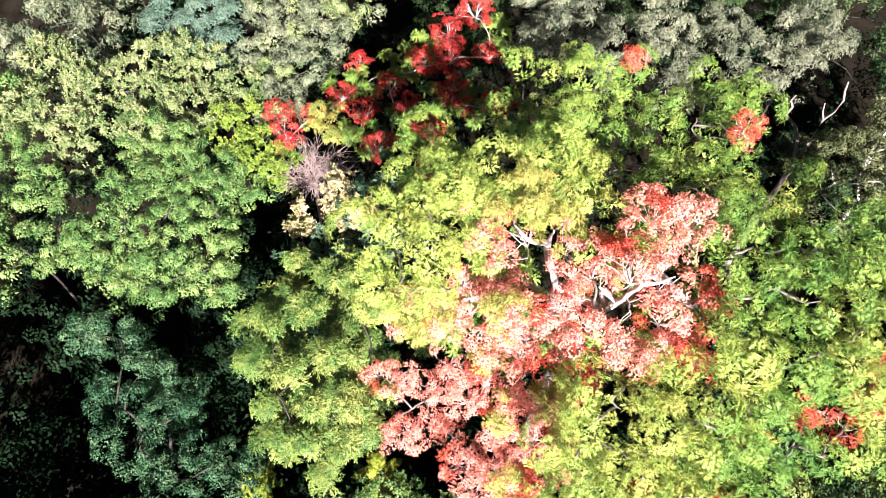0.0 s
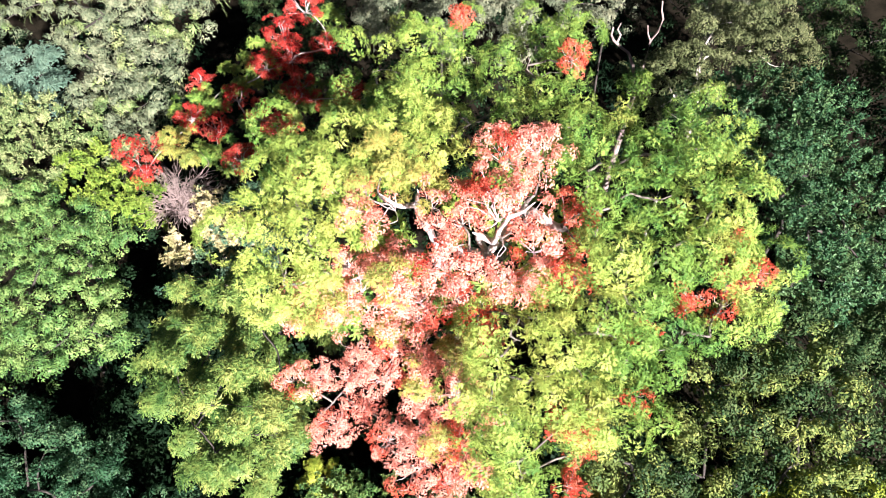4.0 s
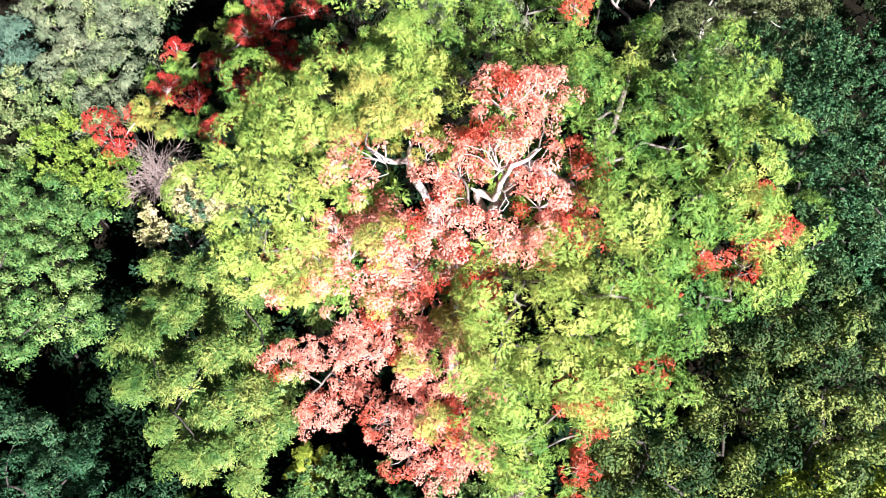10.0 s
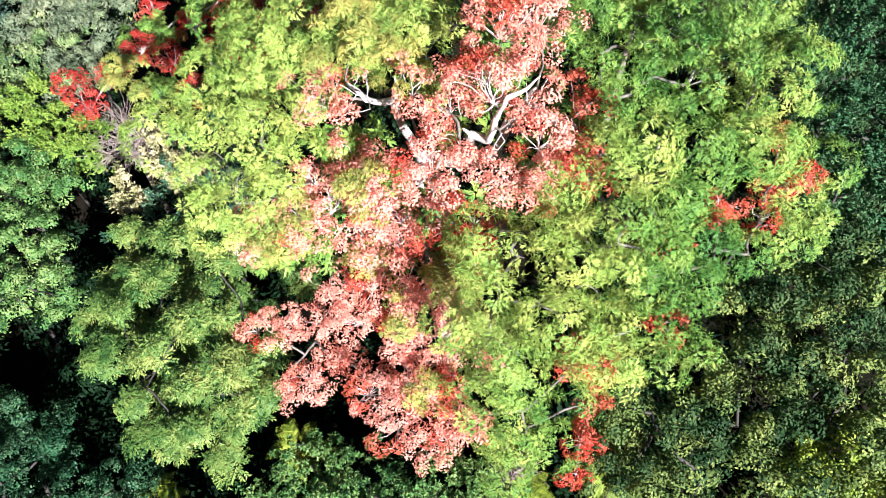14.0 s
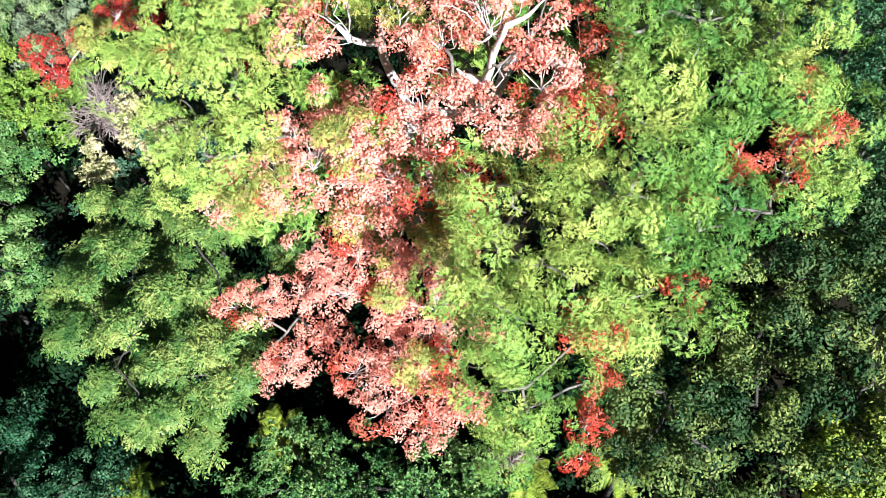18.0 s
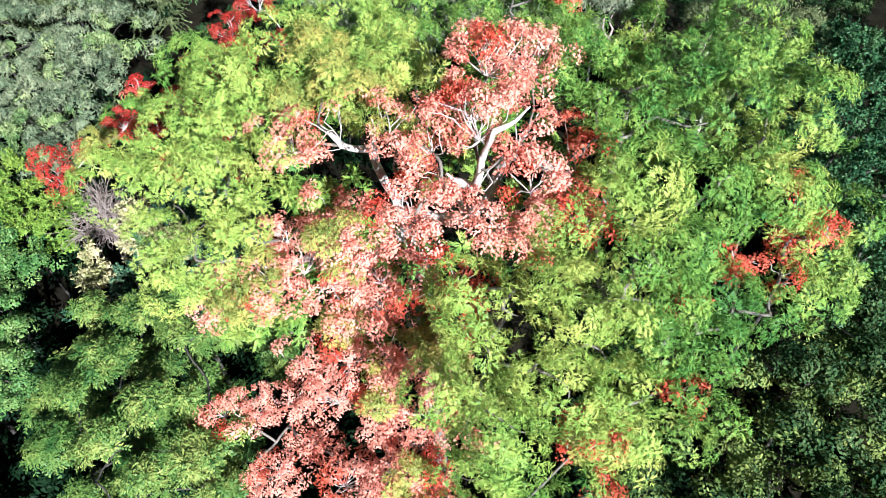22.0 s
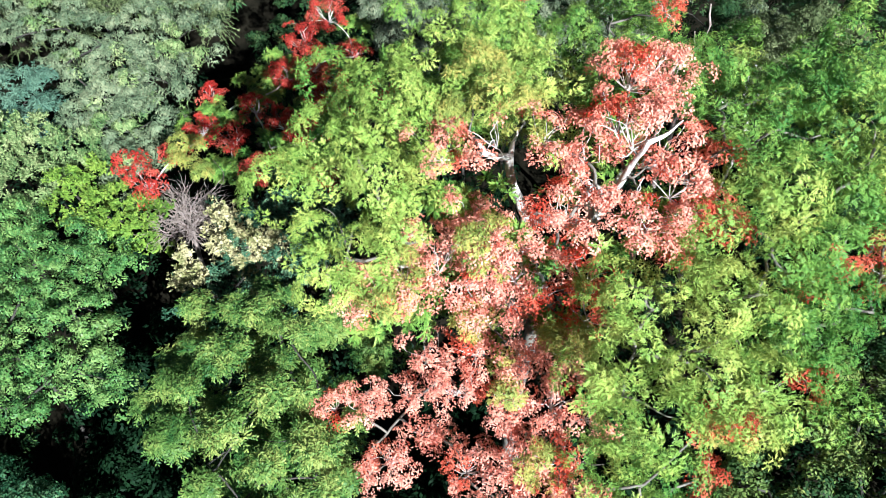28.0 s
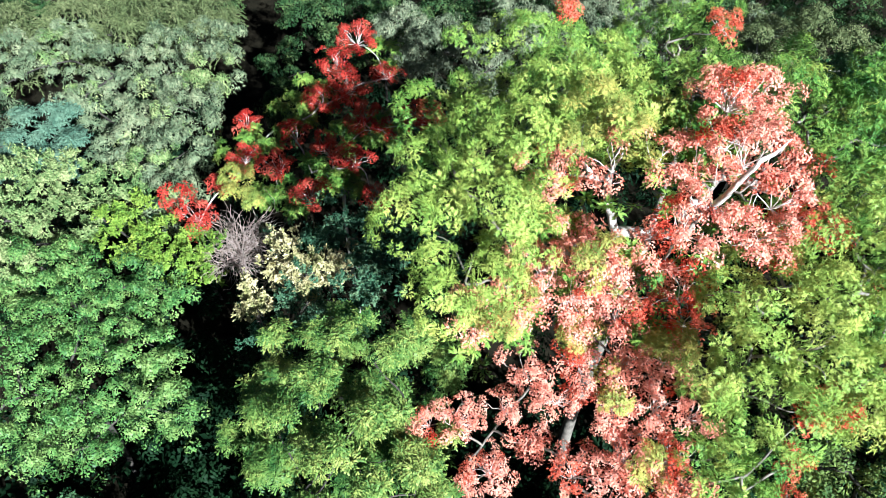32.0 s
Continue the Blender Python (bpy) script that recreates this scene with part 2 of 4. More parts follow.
def spray_rosette(rng):
    """Feathery leaves that radiate from a twig's end and droop, each with a double row of leaflets."""
    pieces = []
    for k in range(10):
        a, z = k * 2.4 + rng.normal(0, 0.2), rng.uniform(-0.15, 0.8)
        d0 = np.array((math.cos(a) * math.sqrt(1 - z * z), math.sin(a) * math.sqrt(1 - z * z), z))
        n = 9
        s = np.linspace(0.15, 1, n) * rng.uniform(0.75, 1.15)
        base = d0 * (s * 0.25)[:, None] - np.array((0, 0, 0.12)) * (s * s)[:, None]
        across = unit(np.cross(d0, np.array((0.05, 0.02, 1.0))))
        hand = np.tile((1.0, -1.0), n)[:n, None]
        d = unit(d0 * 1.0 + across * hand * 0.55 + np.array((0, 0, -0.3)) + rng.normal(0, 0.14, (n, 3)))
        pieces.append(leaf_flakes(base, d, sides_of(d, rng, 0.2), rng.uniform(0.085, 0.13, n), rng.uniform(0.034, 0.046, n)))
    return joined(pieces)


def dome_leaves(rng, n, rx, rz, slope, length, width, rough=0.22, low=-0.1, droop=0.14, narrow=False):
    """Leaves laid like shingles over a small dome, each hanging outward along its slope."""
    c = sphere_dirs(rng, n, low)
    base = c * np.array((rx, rx, rz)) * rng.uniform(0.72, 1.08, n)[:, None]
    out = unit(c * np.array((1, 1, 0.05)) + rng.normal(0, 0.35, (n, 3)))
    d = unit(out - c * np.sum(out * c, 1)[:, None] * 0.9 + c * 0.12 - np.array((0, 0, slope)) + rng.normal(0, rough, (n, 3)))
    side = unit(np.cross(d, c + np.array((0, 0, 0.12)) + rng.normal(0, rough, (n, 3))))
    length, width = rng.uniform(*length, n), rng.uniform(*width, n)
    return leaf_flakes(base, d, side, length, width) if narrow else leaf_blades(base, d, side, length, width, droop)


def spray_mop(rng):
    """A mop of feathery drooping leaves round a twig's end: narrow leaflets in rows down the slope."""
    pieces = [dome_leaves(rng, 60, 0.2, 0.19, 0.25, (0.075, 0.125), (0.019, 0.028), 0.2, -0.15, narrow=True)]
    for k in range(14):
        a, z, n = k * 2.4 + rng.normal(0, 0.2), rng.uniform(-0.2, 0.7), 6
        d0 = np.array((math.cos(a) * math.sqrt(1 - z * z), math.sin(a) * math.sqrt(1 - z * z), z))
        s = np.linspace(0.72, 1.25, n)
        base = d0 * (s * 0.22)[:, None] - np.array((0, 0, 0.1)) * ((s - 0.6) ** 2)[:, None]
        across = unit(np.cross(d0, np.array((0.05, 0.02, 1.0))))
        d = unit(d0 * 0.8 + across * np.tile((0.6, -0.6), n)[:n, None] + np.array((0, 0, -0.3)) + rng.normal(0, 0.12, (n, 3)))
        pieces.append(leaf_flakes(base, d, sides_of(d, rng, 0.2), rng.uniform(0.06, 0.095, n), rng.uniform(0.02, 0.028, n)))
    return joined(pieces)


def spray_fine(rng):
    """A small dome of oval leaves."""
    return dome_leaves(rng, 66, 0.21, 0.19, 0.15, (0.065, 0.1), (0.04, 0.056), 0.17)


def spray_flat(rng):
    """A nearly level fan of leafy twigs with leaves in two rows."""
    pieces = []
    for a in np.linspace(0, 6.28, 8, endpoint=False) + rng.normal(0, 0.14, 8):
        n = 11
        s = np.linspace(0.15, 1, n) * rng.uniform(0.8, 1.1)
        r = 0.31 * s
        base = np.stack((r * np.cos(a), r * np.sin(a), 0.05 - 0.55 * r * r + rng.normal(0, 0.012, n)), 1)
        b = a + np.tile((0.75, -0.75), n)[:n] + rng.normal(0, 0.22, n)
        d = unit(np.stack((np.cos(b), np.sin(b), rng.normal(-0.08, 0.26, n)), 1))
        pieces.append(leaf_blades(base, d, sides_of(d, rng, 0.22), rng.uniform(0.075, 0.115, n), rng.uniform(0.036, 0.048, n)))
    return joined(pieces)


def spray_tuft(rng):
    """A bunch of upright leafy shoots."""
    pieces = []
    for _ in range(5):
        n = 16
        axis = unit(np.array((rng.normal(0, 0.5), rng.normal(0, 0.5), 1.0)))
        s = rng.uniform(0, 1, n)
        root = np.array((rng.normal(0, 0.12), rng.normal(0, 0.12), rng.uniform(-0.15, 0)))
        base = root + axis * (s * 0.28)[:, None]
        d = unit(axis * 0.6 + unit(rng.normal(0, 1, (n, 3))) * 0.8)
        pieces.append(leaf_blades(base, d, sides_of(d, rng, 0.7), 0.125 - 0.04 * s, 0.05 - 0.01 * s))
    return joined(pieces)


def spray_drape(rng):
    """A loose dome of narrow hanging leaves."""
    return dome_leaves(rng, 66, 0.22, 0.2, 0.35, (0.085, 0.14), (0.032, 0.046), 0.24)


def spray_flower(rng):
    """A fluffy domed head of small petals with a few longer ones standing out."""
    inner = dome_leaves(rng, 54, 0.15, 0.13, 0.0, (0.045, 0.07), (0.03, 0.042), 0.2, -0.15, 0.0)
    outer = dome_leaves(rng, 20, 0.18, 0.15, 0.0, (0.03, 0.055), (0.02, 0.03), 0.45, -0.3, 0.0)
    return joined((inner, outer))


def spray_tassel(rng):
    """Long drooping rope-like shoots clad in short scales."""
    pieces = []
    for a in np.linspace(0, 6.28, 8, endpoint=False) + rng.normal(0, 0.2, 8):
        n = 22
        s = np.linspace(0.05, 1, n)
        reach = rng.uniform(0.4, 0.65)
        base = np.stack((np.cos(a) * s * reach, np.sin(a) * s * reach, 0.18 * s - 0.5 * s * s * reach * 1.4), 1)
        d = unit(np.gradient(base, axis=0) + rng.normal(0, 0.02, (n, 3)))
        pieces.append(leaf_flakes(base, d, sides_of(d, rng, 0.6), 0.09, 0.06 - 0.025 * s))
    return joined(pieces)


def stalked(verts, faces):
    """Thin stalks from every leaf to the twig's end."""
    n, hub = len(faces), len(verts)
    first = faces[:, 0]
    near = verts[first] * 0.97 + verts[faces[:, 1]] * 0.03 + np.array((0, 0, 0.001))
    stalk = np.stack((np.full(n, hub), first, hub + 1 + np.arange(n)), 1)
    return np.concatenate((verts, np.array(((0, 0, -0.1),)), near)), stalk


SPRAYS = {"mop": spray_mop, "rosette": spray_rosette, "fine": spray_fine, "flat": spray_flat, "tuft": spray_tuft, "drape": spray_drape, "flower": spray_flower, "tassel": spray_tassel}
GEO, MESHES = {}, {}


def spray_geo(kind, variant):
    if (kind, variant) not in GEO:
        rng = np.random.default_rng(100 + variant * 7 + len(kind) * 31)
        v, f = SPRAYS[kind](rng)
        GEO[kind, variant] = v, f, rng.uniform(0, 1, len(f))
    return GEO[kind, variant]


def spray_mesh(kind, variant, material):
    key = (kind, variant, material.name)
    if key not in MESHES:
        v, f, tone = spray_geo(kind, variant)
        v, stalk = stalked(v, f)
        MESHES[key] = quad_mesh(f"{kind}_spray", v, f, material, tone=np.concatenate((tone, np.full(len(stalk), 0.4))), stalks=stalk)
    return MESHES[key]


def turn_to(axis, spin):
    """Rows of the rotation that lays z along the axis."""
    z = axis / np.linalg.norm(axis)
    ref = np.array((math.cos(spin), math.sin(spin), 0.0))
    y = np.cross(z, ref)
    y /= np.linalg.norm(y)
    return np.stack((np.cross(y, z), y, z), 1)


def ground_z(x, y):
    return 0.5 * math.sin(x * 0.13 + 1.0) + 0.6 * math.sin(y * 0.11) + 0.25 * math.sin(x * 0.31 + y * 0.23)


# ---- ground ----
bm = bmesh.new()
steps = [-900, -300, -120, -60] + list(range(-40, 61, 2)) + [80, 140, 320, 900]
grid = [[bm.verts.new((x, y, ground_z(x, y))) for x in steps] for y in steps]
for a in range(len(steps) - 1):
    for b in range(len(steps) - 1):
        bm.faces.new((grid[a][b], grid[a][b + 1], grid[a + 1][b + 1], grid[a + 1][b]))
me = bpy.data.meshes.new("ground")
bm.to_mesh(me)
bm.free()
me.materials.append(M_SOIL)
tagged(new("ground", me), "forest floor of soil and leaf litter, canopy shade put into its dark colour", "ground", kind="structure")

# ---- trees ----


def sunk(lobes):
    """The lobes are planned by the face that they turn up and outward; their centres lie further in."""
    return [(x + 0.05 * r, y + 0.25 * r, z - 0.45 * r, r * 0.92) for x, y, z, r in lobes]


def clumps(rng, lobes, size, loose=0.84, under=5):
    """Breaks the domes of a crown into uneven clumps that barely touch, over a sparser layer further in."""
    out, home = [], []
    for depth, wide, tries in ((0.0, loose, 30), (0.75, 0.8, under)):
        layer = []
        for i, (x, y, z, r) in enumerate(lobes):
            for _ in range(int(tries * max(1.0, (r / size) ** 2 / 5))):
                q = size * rng.uniform(0.55, 1.3)
                d = sphere_dirs(rng, 1, -0.1)[0]
                p = np.array((x, y, z)) + d * np.array((r, r, r * 0.75)) * (0.8 - 0.3 * (depth > 0)) + np.array((0, 0, rng.normal(0, 0.3 * size) - depth * size * 1.7))
                if any(np.dot(p - np.array((a, b, c)), p - np.array((a, b, c))) < (wide * (q + e)) ** 2 for a, b, c, e in layer):
                    continue
                gap = [(p[0] - a) ** 2 + (p[1] - b) ** 2 + (p[2] - c) ** 2 - (0.7 * e) ** 2 for a, b, c, e in lobes]
                gap[i] = 9
                if not depth and min(gap) < 0:
                    continue
                layer.append((*p, q))
                out.append((*p, q))
                home.append(i)
    return out, home


def scatter(rng, lobes, kind, size, density, low=-0.1, lift=0.5, squash=0.8, split=0.45, core=0, loose=0.84, under=5, shell=(0.5, 0.9)):
    """Sprays over the clumps of a crown: place, axis, size, lobe."""
    heaps, home = clumps(rng, sunk(lobes), split, loose, under)
    out = []
    for i, (x, y, z, r) in enumerate(heaps):
        n = max(3, int(density * (r / size) ** 2 + rng.uniform()))
        d = sphere_dirs(rng, n, low)
        rad = r * rng.uniform(*shell, n)
        p = np.array((x, y, z)) + d * rad[:, None] * np.array((1, 1, squash))
        for k in range(n):
            axis = d[k] * (1 - lift) + np.array((0, 0, lift)) + rng.normal(0, 0.15, 3)
            out.append((p[k], axis, size / 0.28 * rng.uniform(0.75, 1.2), home[i]))
    for i, (x, y, z, r) in enumerate(sunk(lobes) if core else ()):
        for _ in range(core):
            p = np.array((x, y, z - r * 1.0 - 0.2)) + rng.normal(0, 0.35 * r, 3) * np.array((1, 1, 0.5))
            out.append((p, np.array((rng.normal(0, 0.3), rng.normal(0, 0.3), 1.0)), size / 0.28 * rng.uniform(1.1, 1.5), i))
    return out


def put_sprays(rng, tree, sprays, kind, choose, name, most=300):
    """The topmost sprays as parts, the rest of the crown as one."""
    sprays = sorted(sprays, key=lambda q: -q[0][2])
    rest = {}
    for k, (p, axis, s, i) in enumerate(sprays):
        variant = int(rng.integers(5))
        r = turn_to(np.asarray(axis), rng.uniform(0, 6.28)) * s
        mat = choose(i, p)
        if k < most:
            ob = new(name, spray_mesh(kind, variant, mat))
            m = Matrix.Identity(4)
            for a in range(3):
                for b in range(3):
                    m[a][b] = r[a][b]
                m[a][3] = p[a] - tree.location[a]
            ob.parent = tree
            ob.matrix_basis = m
        else:
            v, f, tone = spray_geo(kind, variant)
            box = rest.setdefault(mat.name, (mat, [], []))
            box[1].append((v @ r.T + (np.asarray(p) - np.array(tree.location)), f))
            box[2].append(tone * 0.55 + 0.45 * rng.uniform())
    for mat, pieces, tones in rest.values():
        tagged(part("inner_" + name, quad_mesh("inner_" + name, *joined(pieces), mat, tone=np.concatenate(tones)), tree), kind="stuff")


BRANCHES = {}


def grow(rng, tree, root, fork, targets, wood, thick=0.05, bend=0.12, rise=0.06, extra=(), side=(), twig=None):
    """Trunk and limbs: each target hangs on the nearest lower wood, and limbs thicken with what they carry."""
    o = np.array(tree.location)
    root, fork = np.array(root, float), np.array(fork, float)
    trunk = limb(root, fork, rng, 0.04, 0, 10)
    nodes = [(p, 0, k) for k, p in enumerate(trunk) if k > 5]
    paths, owner, load, at = [trunk], [-1], [1], [0]
    todo = [(np.array(q[:3], float), True) for q in extra]
    todo += [(np.array(q[:3], float), False) for q in side]
    todo += sorted(((np.array(q[:3], float) - np.array((0, 0, q[3] * 0.3)), False) for q in sunk(targets)), key=lambda q: np.linalg.norm(q[0] - fork))
    for p, main in todo:
        best = min(nodes, key=lambda q: np.linalg.norm(q[0] - p) * (1 + 0.9 * max(0, (q[0][2] - p[2] + 0.2) / (np.linalg.norm(q[0] - p) + 0.1))) + (0 if q[1] else 0.3))
        path = limb(best[0], p, rng, bend * (0.6 if main else 1.2), rise * (0 if main else 1))
        paths.append(path)
        owner.append(best[1])
        at.append(best[2])
        load.append(2.5 if main else 1)
        nodes += [(path[k], len(paths) - 1, k) for k in (2, 4, 6)]
    for k in range(len(paths) - 1, 0, -1):
        load[owner[k]] += load[k] * 0.85
    for k, path in enumerate(paths):
        r0 = thick * (load[k] if k <= len(extra) else min(load[k], 1.6)) ** 0.5
        r0 = max(r0, 0.075 - 0.002 * k) if 0 < k <= len(extra) and twig else r0
        on = [thick * load[q] ** 0.5 for q in range(1, len(paths)) if owner[q] == k and at[q] >= len(path) - 1]
        r1 = min(r0, max(on + [thick * 0.45])) if k else r0 * 0.7
        ob = part("trunk" if k == 0 else "branch", quad_mesh("branch", *tube(path - o, r0, r1, 10 if k == 0 else 6), twig if twig and (k == 0 or k > len(extra)) else wood, True), tree)
        BRANCHES.setdefault(tree.name, []).append((path[-1], ob))
    return paths


def make_tree(name, seed, lobes, kind, choose, wood, label, size=0.3, density=4.6, base=None, fork=None, low=-0.1, lift=0.5,
              squash=0.8, part_name="leaf_spray", most=220, thick=0.03, group="", category="tree", split=0.5, extra=(), loose=0.84, under=5):
    rng = np.random.default_rng(seed)
    c = np.array([q[:3] for q in lobes], float)
    mid = c.mean(0)
    bx, by = base or (mid[0], mid[1])
    fork = fork or (bx + (mid[0] - bx) * 0.7, by + (mid[1] - by) * 0.7, c[:, 2].min() - 1.2)
    tree = tagged(new(name), label, category, group)
    tree.location = (bx, by, ground_z(bx, by) - 0.1)
    bpy.context.view_layer.update()
    grow(rng, tree, tree.location, fork, lobes, wood, thick, extra=extra)
    put_sprays(rng, tree, scatter(rng, lobes, kind, size, density, low, lift, squash, split, 5, loose, under), kind, choose, part_name, most)
    return tree


def plain(mat):
    return lambda i, p: mat


# ---- the flowering coral tree ----
GREEN_BACK = [
    (2.3, 13.3, 18.0, 1.0), (3.6, 13.4, 18.2, 0.9), (4.4, 12.3, 18.0, 0.9), (5.3, 11.9, 18.5, 1.0), (6.8, 12.9, 18.3, 0.9), (7.1, 10.7, 19.2, 0.9),
    (5.8, 10.6, 18.4, 0.9), (2.5, 11.2, 18.2, 0.9), (1.5, 11.6, 18.2, 0.8), (3.7, 10.9, 18.5, 0.9), (5.1, 13.8, 17.8, 0.9), (7.5, 12.7, 18.4, 0.8),
    (4.7, 10.3, 18.4, 0.9), (3.7, 12.5, 17.6, 0.8)]
GREEN_LEFT = [
    (1.7, 7.6, 21.0, 1.0), (3.0, 8.0, 20.4, 0.9), (0.4, 8.4, 20.0, 0.65), (-0.3, 8.4, 19.6, 1.0), (-1.1, 7.5, 19.3, 1.0), (-0.2, 7.1, 19.8, 1.1),
    (0.0, 6.4, 19.3, 0.9), (-0.9, 6.6, 18.8, 0.9), (0.9, 7.6, 20.6, 0.8), (-0.1, 10.1, 19.0, 0.5),
    (0.9, 8.6, 19.6, 0.65), (2.5, 7.6, 20.4, 0.8), (2.7, 9.7, 19.6, 0.9)]
GREEN_RIGHT = [
    (6.2, 8.8, 19.4, 1.0), (5.8, 6.7, 20.4, 0.9), (6.2, 5.9, 20.4, 1.1), (7.4, 7.1, 20.0, 0.9), (8.2, 7.1, 20.0, 0.8), (8.5, 6.6, 20.4, 0.7),
    (8.1, 5.3, 20.2, 1.0), (7.4, 5.8, 20.2, 1.0), (7.0, 4.7, 20.0, 1.0), (5.9, 4.9, 20.2, 1.0), (5.5, 5.9, 20.2, 0.7), (5.4, 4.0, 19.8, 1.1),
    (8.1, 4.8, 19.2, 0.8), (4.2, 4.3, 19.0, 0.8), (4.6, 3.8, 19.6, 1.0), (7.5, 9.0, 19.2, 0.8), (5.3, 9.0, 19.2, 0.8)]
GREEN_LOW = [
    (3.0, 3.7, 19.0, 1.0), (3.7, 3.2, 19.0, 1.0), (2.7, 3.1, 18.2, 0.8), (3.9, 2.7, 18.6, 0.8), (5.5, 2.3, 18.2, 0.8), (5.4, 3.0, 18.6, 0.8),
    (6.3, 3.3, 18.2, 0.7), (4.9, 3.0, 17.6, 0.8), (5.0, 2.5, 16.9, 0.6), (4.6, 2.7, 17.5, 0.6), (7.9, 3.5, 17.7, 0.7), (8.9, 3.9, 17.8, 0.7), (9.6, 4.7, 17.9, 0.6), (7.3, 3.7, 17.7, 0.7),
    (5.2, 3.3, 19.2, 0.8), (6.2, 4.3, 19.6, 0.8), (3.4, 2.5, 15.5, 0.8), (2.7, 2.9, 16.0, 0.8), (3.5, 2.5, 14.2, 0.8), (3.0, 2.3, 13.6, 0.7), (5.0, 2.6, 13.8, 0.6)]
FLOWER_TOP = [
    (1.0, 7.2, 20.0, 0.7), (1.7, 6.6, 20.6, 0.7), (2.4, 6.4, 20.6, 0.6), (2.9, 5.9, 20.6, 0.7), (3.5, 5.6, 21.0, 0.8), (4.1, 5.7, 20.6, 0.7),
    (4.0, 6.8, 21.1, 0.8), (4.8, 6.9, 20.8, 0.7), (3.6, 6.2, 20.8, 0.8), (2.9, 5.4, 20.4, 0.7), (3.6, 5.3, 20.4, 0.7), (4.2, 5.3, 20.0, 0.7),
    (5.1, 5.9, 19.8, 0.6), (4.9, 4.8, 19.5, 0.5), (3.6, 4.9, 19.8, 0.8), (2.4, 5.3, 20.0, 0.7), (4.6, 5.1, 19.6, 0.6), (4.1, 4.9, 19.2, 0.4)]
FLOWER_MID = [
    (1.3, 6.8, 18.6, 0.7), (2.0, 5.9, 18.9, 0.7), (1.5, 6.2, 18.6, 0.6), (0.7, 6.5, 17.9, 0.7), (0.1, 6.5, 17.7, 0.7), (-0.5, 6.5, 17.5, 0.8),
    (1.1, 6.1, 17.9, 0.7), (2.5, 5.5, 18.8, 0.6), (1.9, 5.8, 18.0, 0.6), (3.1, 5.4, 17.7, 0.7), (2.7, 5.8, 17.5, 0.6), (3.1, 5.1, 17.2, 0.5),
    (1.8, 5.6, 17.4, 0.6), (1.3, 5.9, 17.0, 0.5), (0.5, 7.1, 18.0, 0.5)]
FLOWER_LOW = [
    (1.1, 5.4, 16.5, 0.7), (0.3, 6.1, 15.6, 0.6), (1.8, 5.0, 16.6, 0.7), (2.5, 4.7, 16.8, 0.6), (-1.1, 6.4, 13.8, 0.6), (-1.7, 6.6, 13.6, 0.5),
    (-0.2, 5.9, 14.6, 0.5), (0.7, 5.3, 15.4, 0.7), (1.5, 4.7, 15.6, 0.7), (2.2, 4.2, 16.0, 0.7), (2.7, 3.8, 16.0, 0.6), (-0.8, 5.2, 13.2, 0.6),
    (-1.3, 5.2, 12.9, 0.4), (0.1, 5.1, 14.2, 0.5), (0.5, 4.0, 14.6, 0.7), (1.4, 3.7, 15.2, 0.7), (2.1, 3.3, 15.4, 0.7), (0.9, 3.1, 14.6, 0.7),
    (1.6, 2.6, 14.8, 0.7), (2.2, 2.7, 15.0, 0.6), (1.8, 4.0, 15.6, 0.6)]
FLOWER_ODD = [
    (8.8, 4.6, 18.0, 0.42), (8.3, 4.1, 17.7, 0.28), (7.6, 4.5, 17.8, 0.22), (9.3, 4.5, 18.0, 0.26), (4.4, 2.5, 17.3, 0.4), (4.1, 2.7, 17.1, 0.3),
    (5.1, 2.7, 14.2, 0.3), (4.6, 2.0, 13.8, 0.36), (4.3, 1.5, 13.4, 0.3), (6.8, 10.3, 19.7, 0.4), (-0.2, 10.0, 19.5, 0.25), (6.2, 3.8, 18.1, 0.22),
    (5.6, 2.6, 17.8, 0.22), (5.0, 13.9, 18.5, 0.25), (8.9, 5.1, 18.6, 0.2), (7.2, 4.0, 18.2, 0.18)]
BOUGHS = [
    (2.7, 7.3, 17.6), (2.4, 7.5, 18.4), (2.3, 7.5, 19.1), (2.3, 7.3, 19.9), (1.8, 7.4, 19.4), (1.5, 7.4, 19.9), (3.6, 6.6, 17.9), (3.4, 6.5, 18.9), (3.2, 6.3, 19.4), (3.6, 6.1, 19.2),
    (3.6, 5.8, 20.1), (3.7, 5.7, 20.6), (4.2, 5.7, 20.9), (4.0, 6.7, 18.1), (4.4, 7.0, 18.6), (4.8, 7.0, 19.2), (5.2, 6.2, 18.9), (2.0, 7.6, 17.2), (1.5, 7.7, 17.6), (1.0, 7.2, 17.2),
    (0.1, 7.0, 17.4)]
SIDE_BOUGHS = [
    (2.2, 6.9, 15.7), (1.4, 6.4, 14.8), (0.2, 6.3, 13.7), (-1.1, 5.7, 13.1), (2.8, 5.2, 15.2), (2.4, 4.0, 14.8), (5.8, 8.4, 17.9), (3.5, 10.4, 17.1), (6.2, 4.9, 18.4),
    (6.5, 11.2, 17.4), (6.2, 11.0, 18.4), (6.0, 11.1, 19.1), (6.4, 10.9, 19.1), (5.2, 9.9, 18.2), (5.0, 9.8, 19.0)]

TOWARDS_OPEN = np.array((-0.17, -0.6, 0.78))
rng = np.random.default_rng(11)
coral = tagged(new("coral_tree"), "tall coral tree with red blossom, pale limbs and yellow-green leaves", "tree")
coral.location = (3.2, 7.0, ground_z(3.2, 7.0) - 0.1)


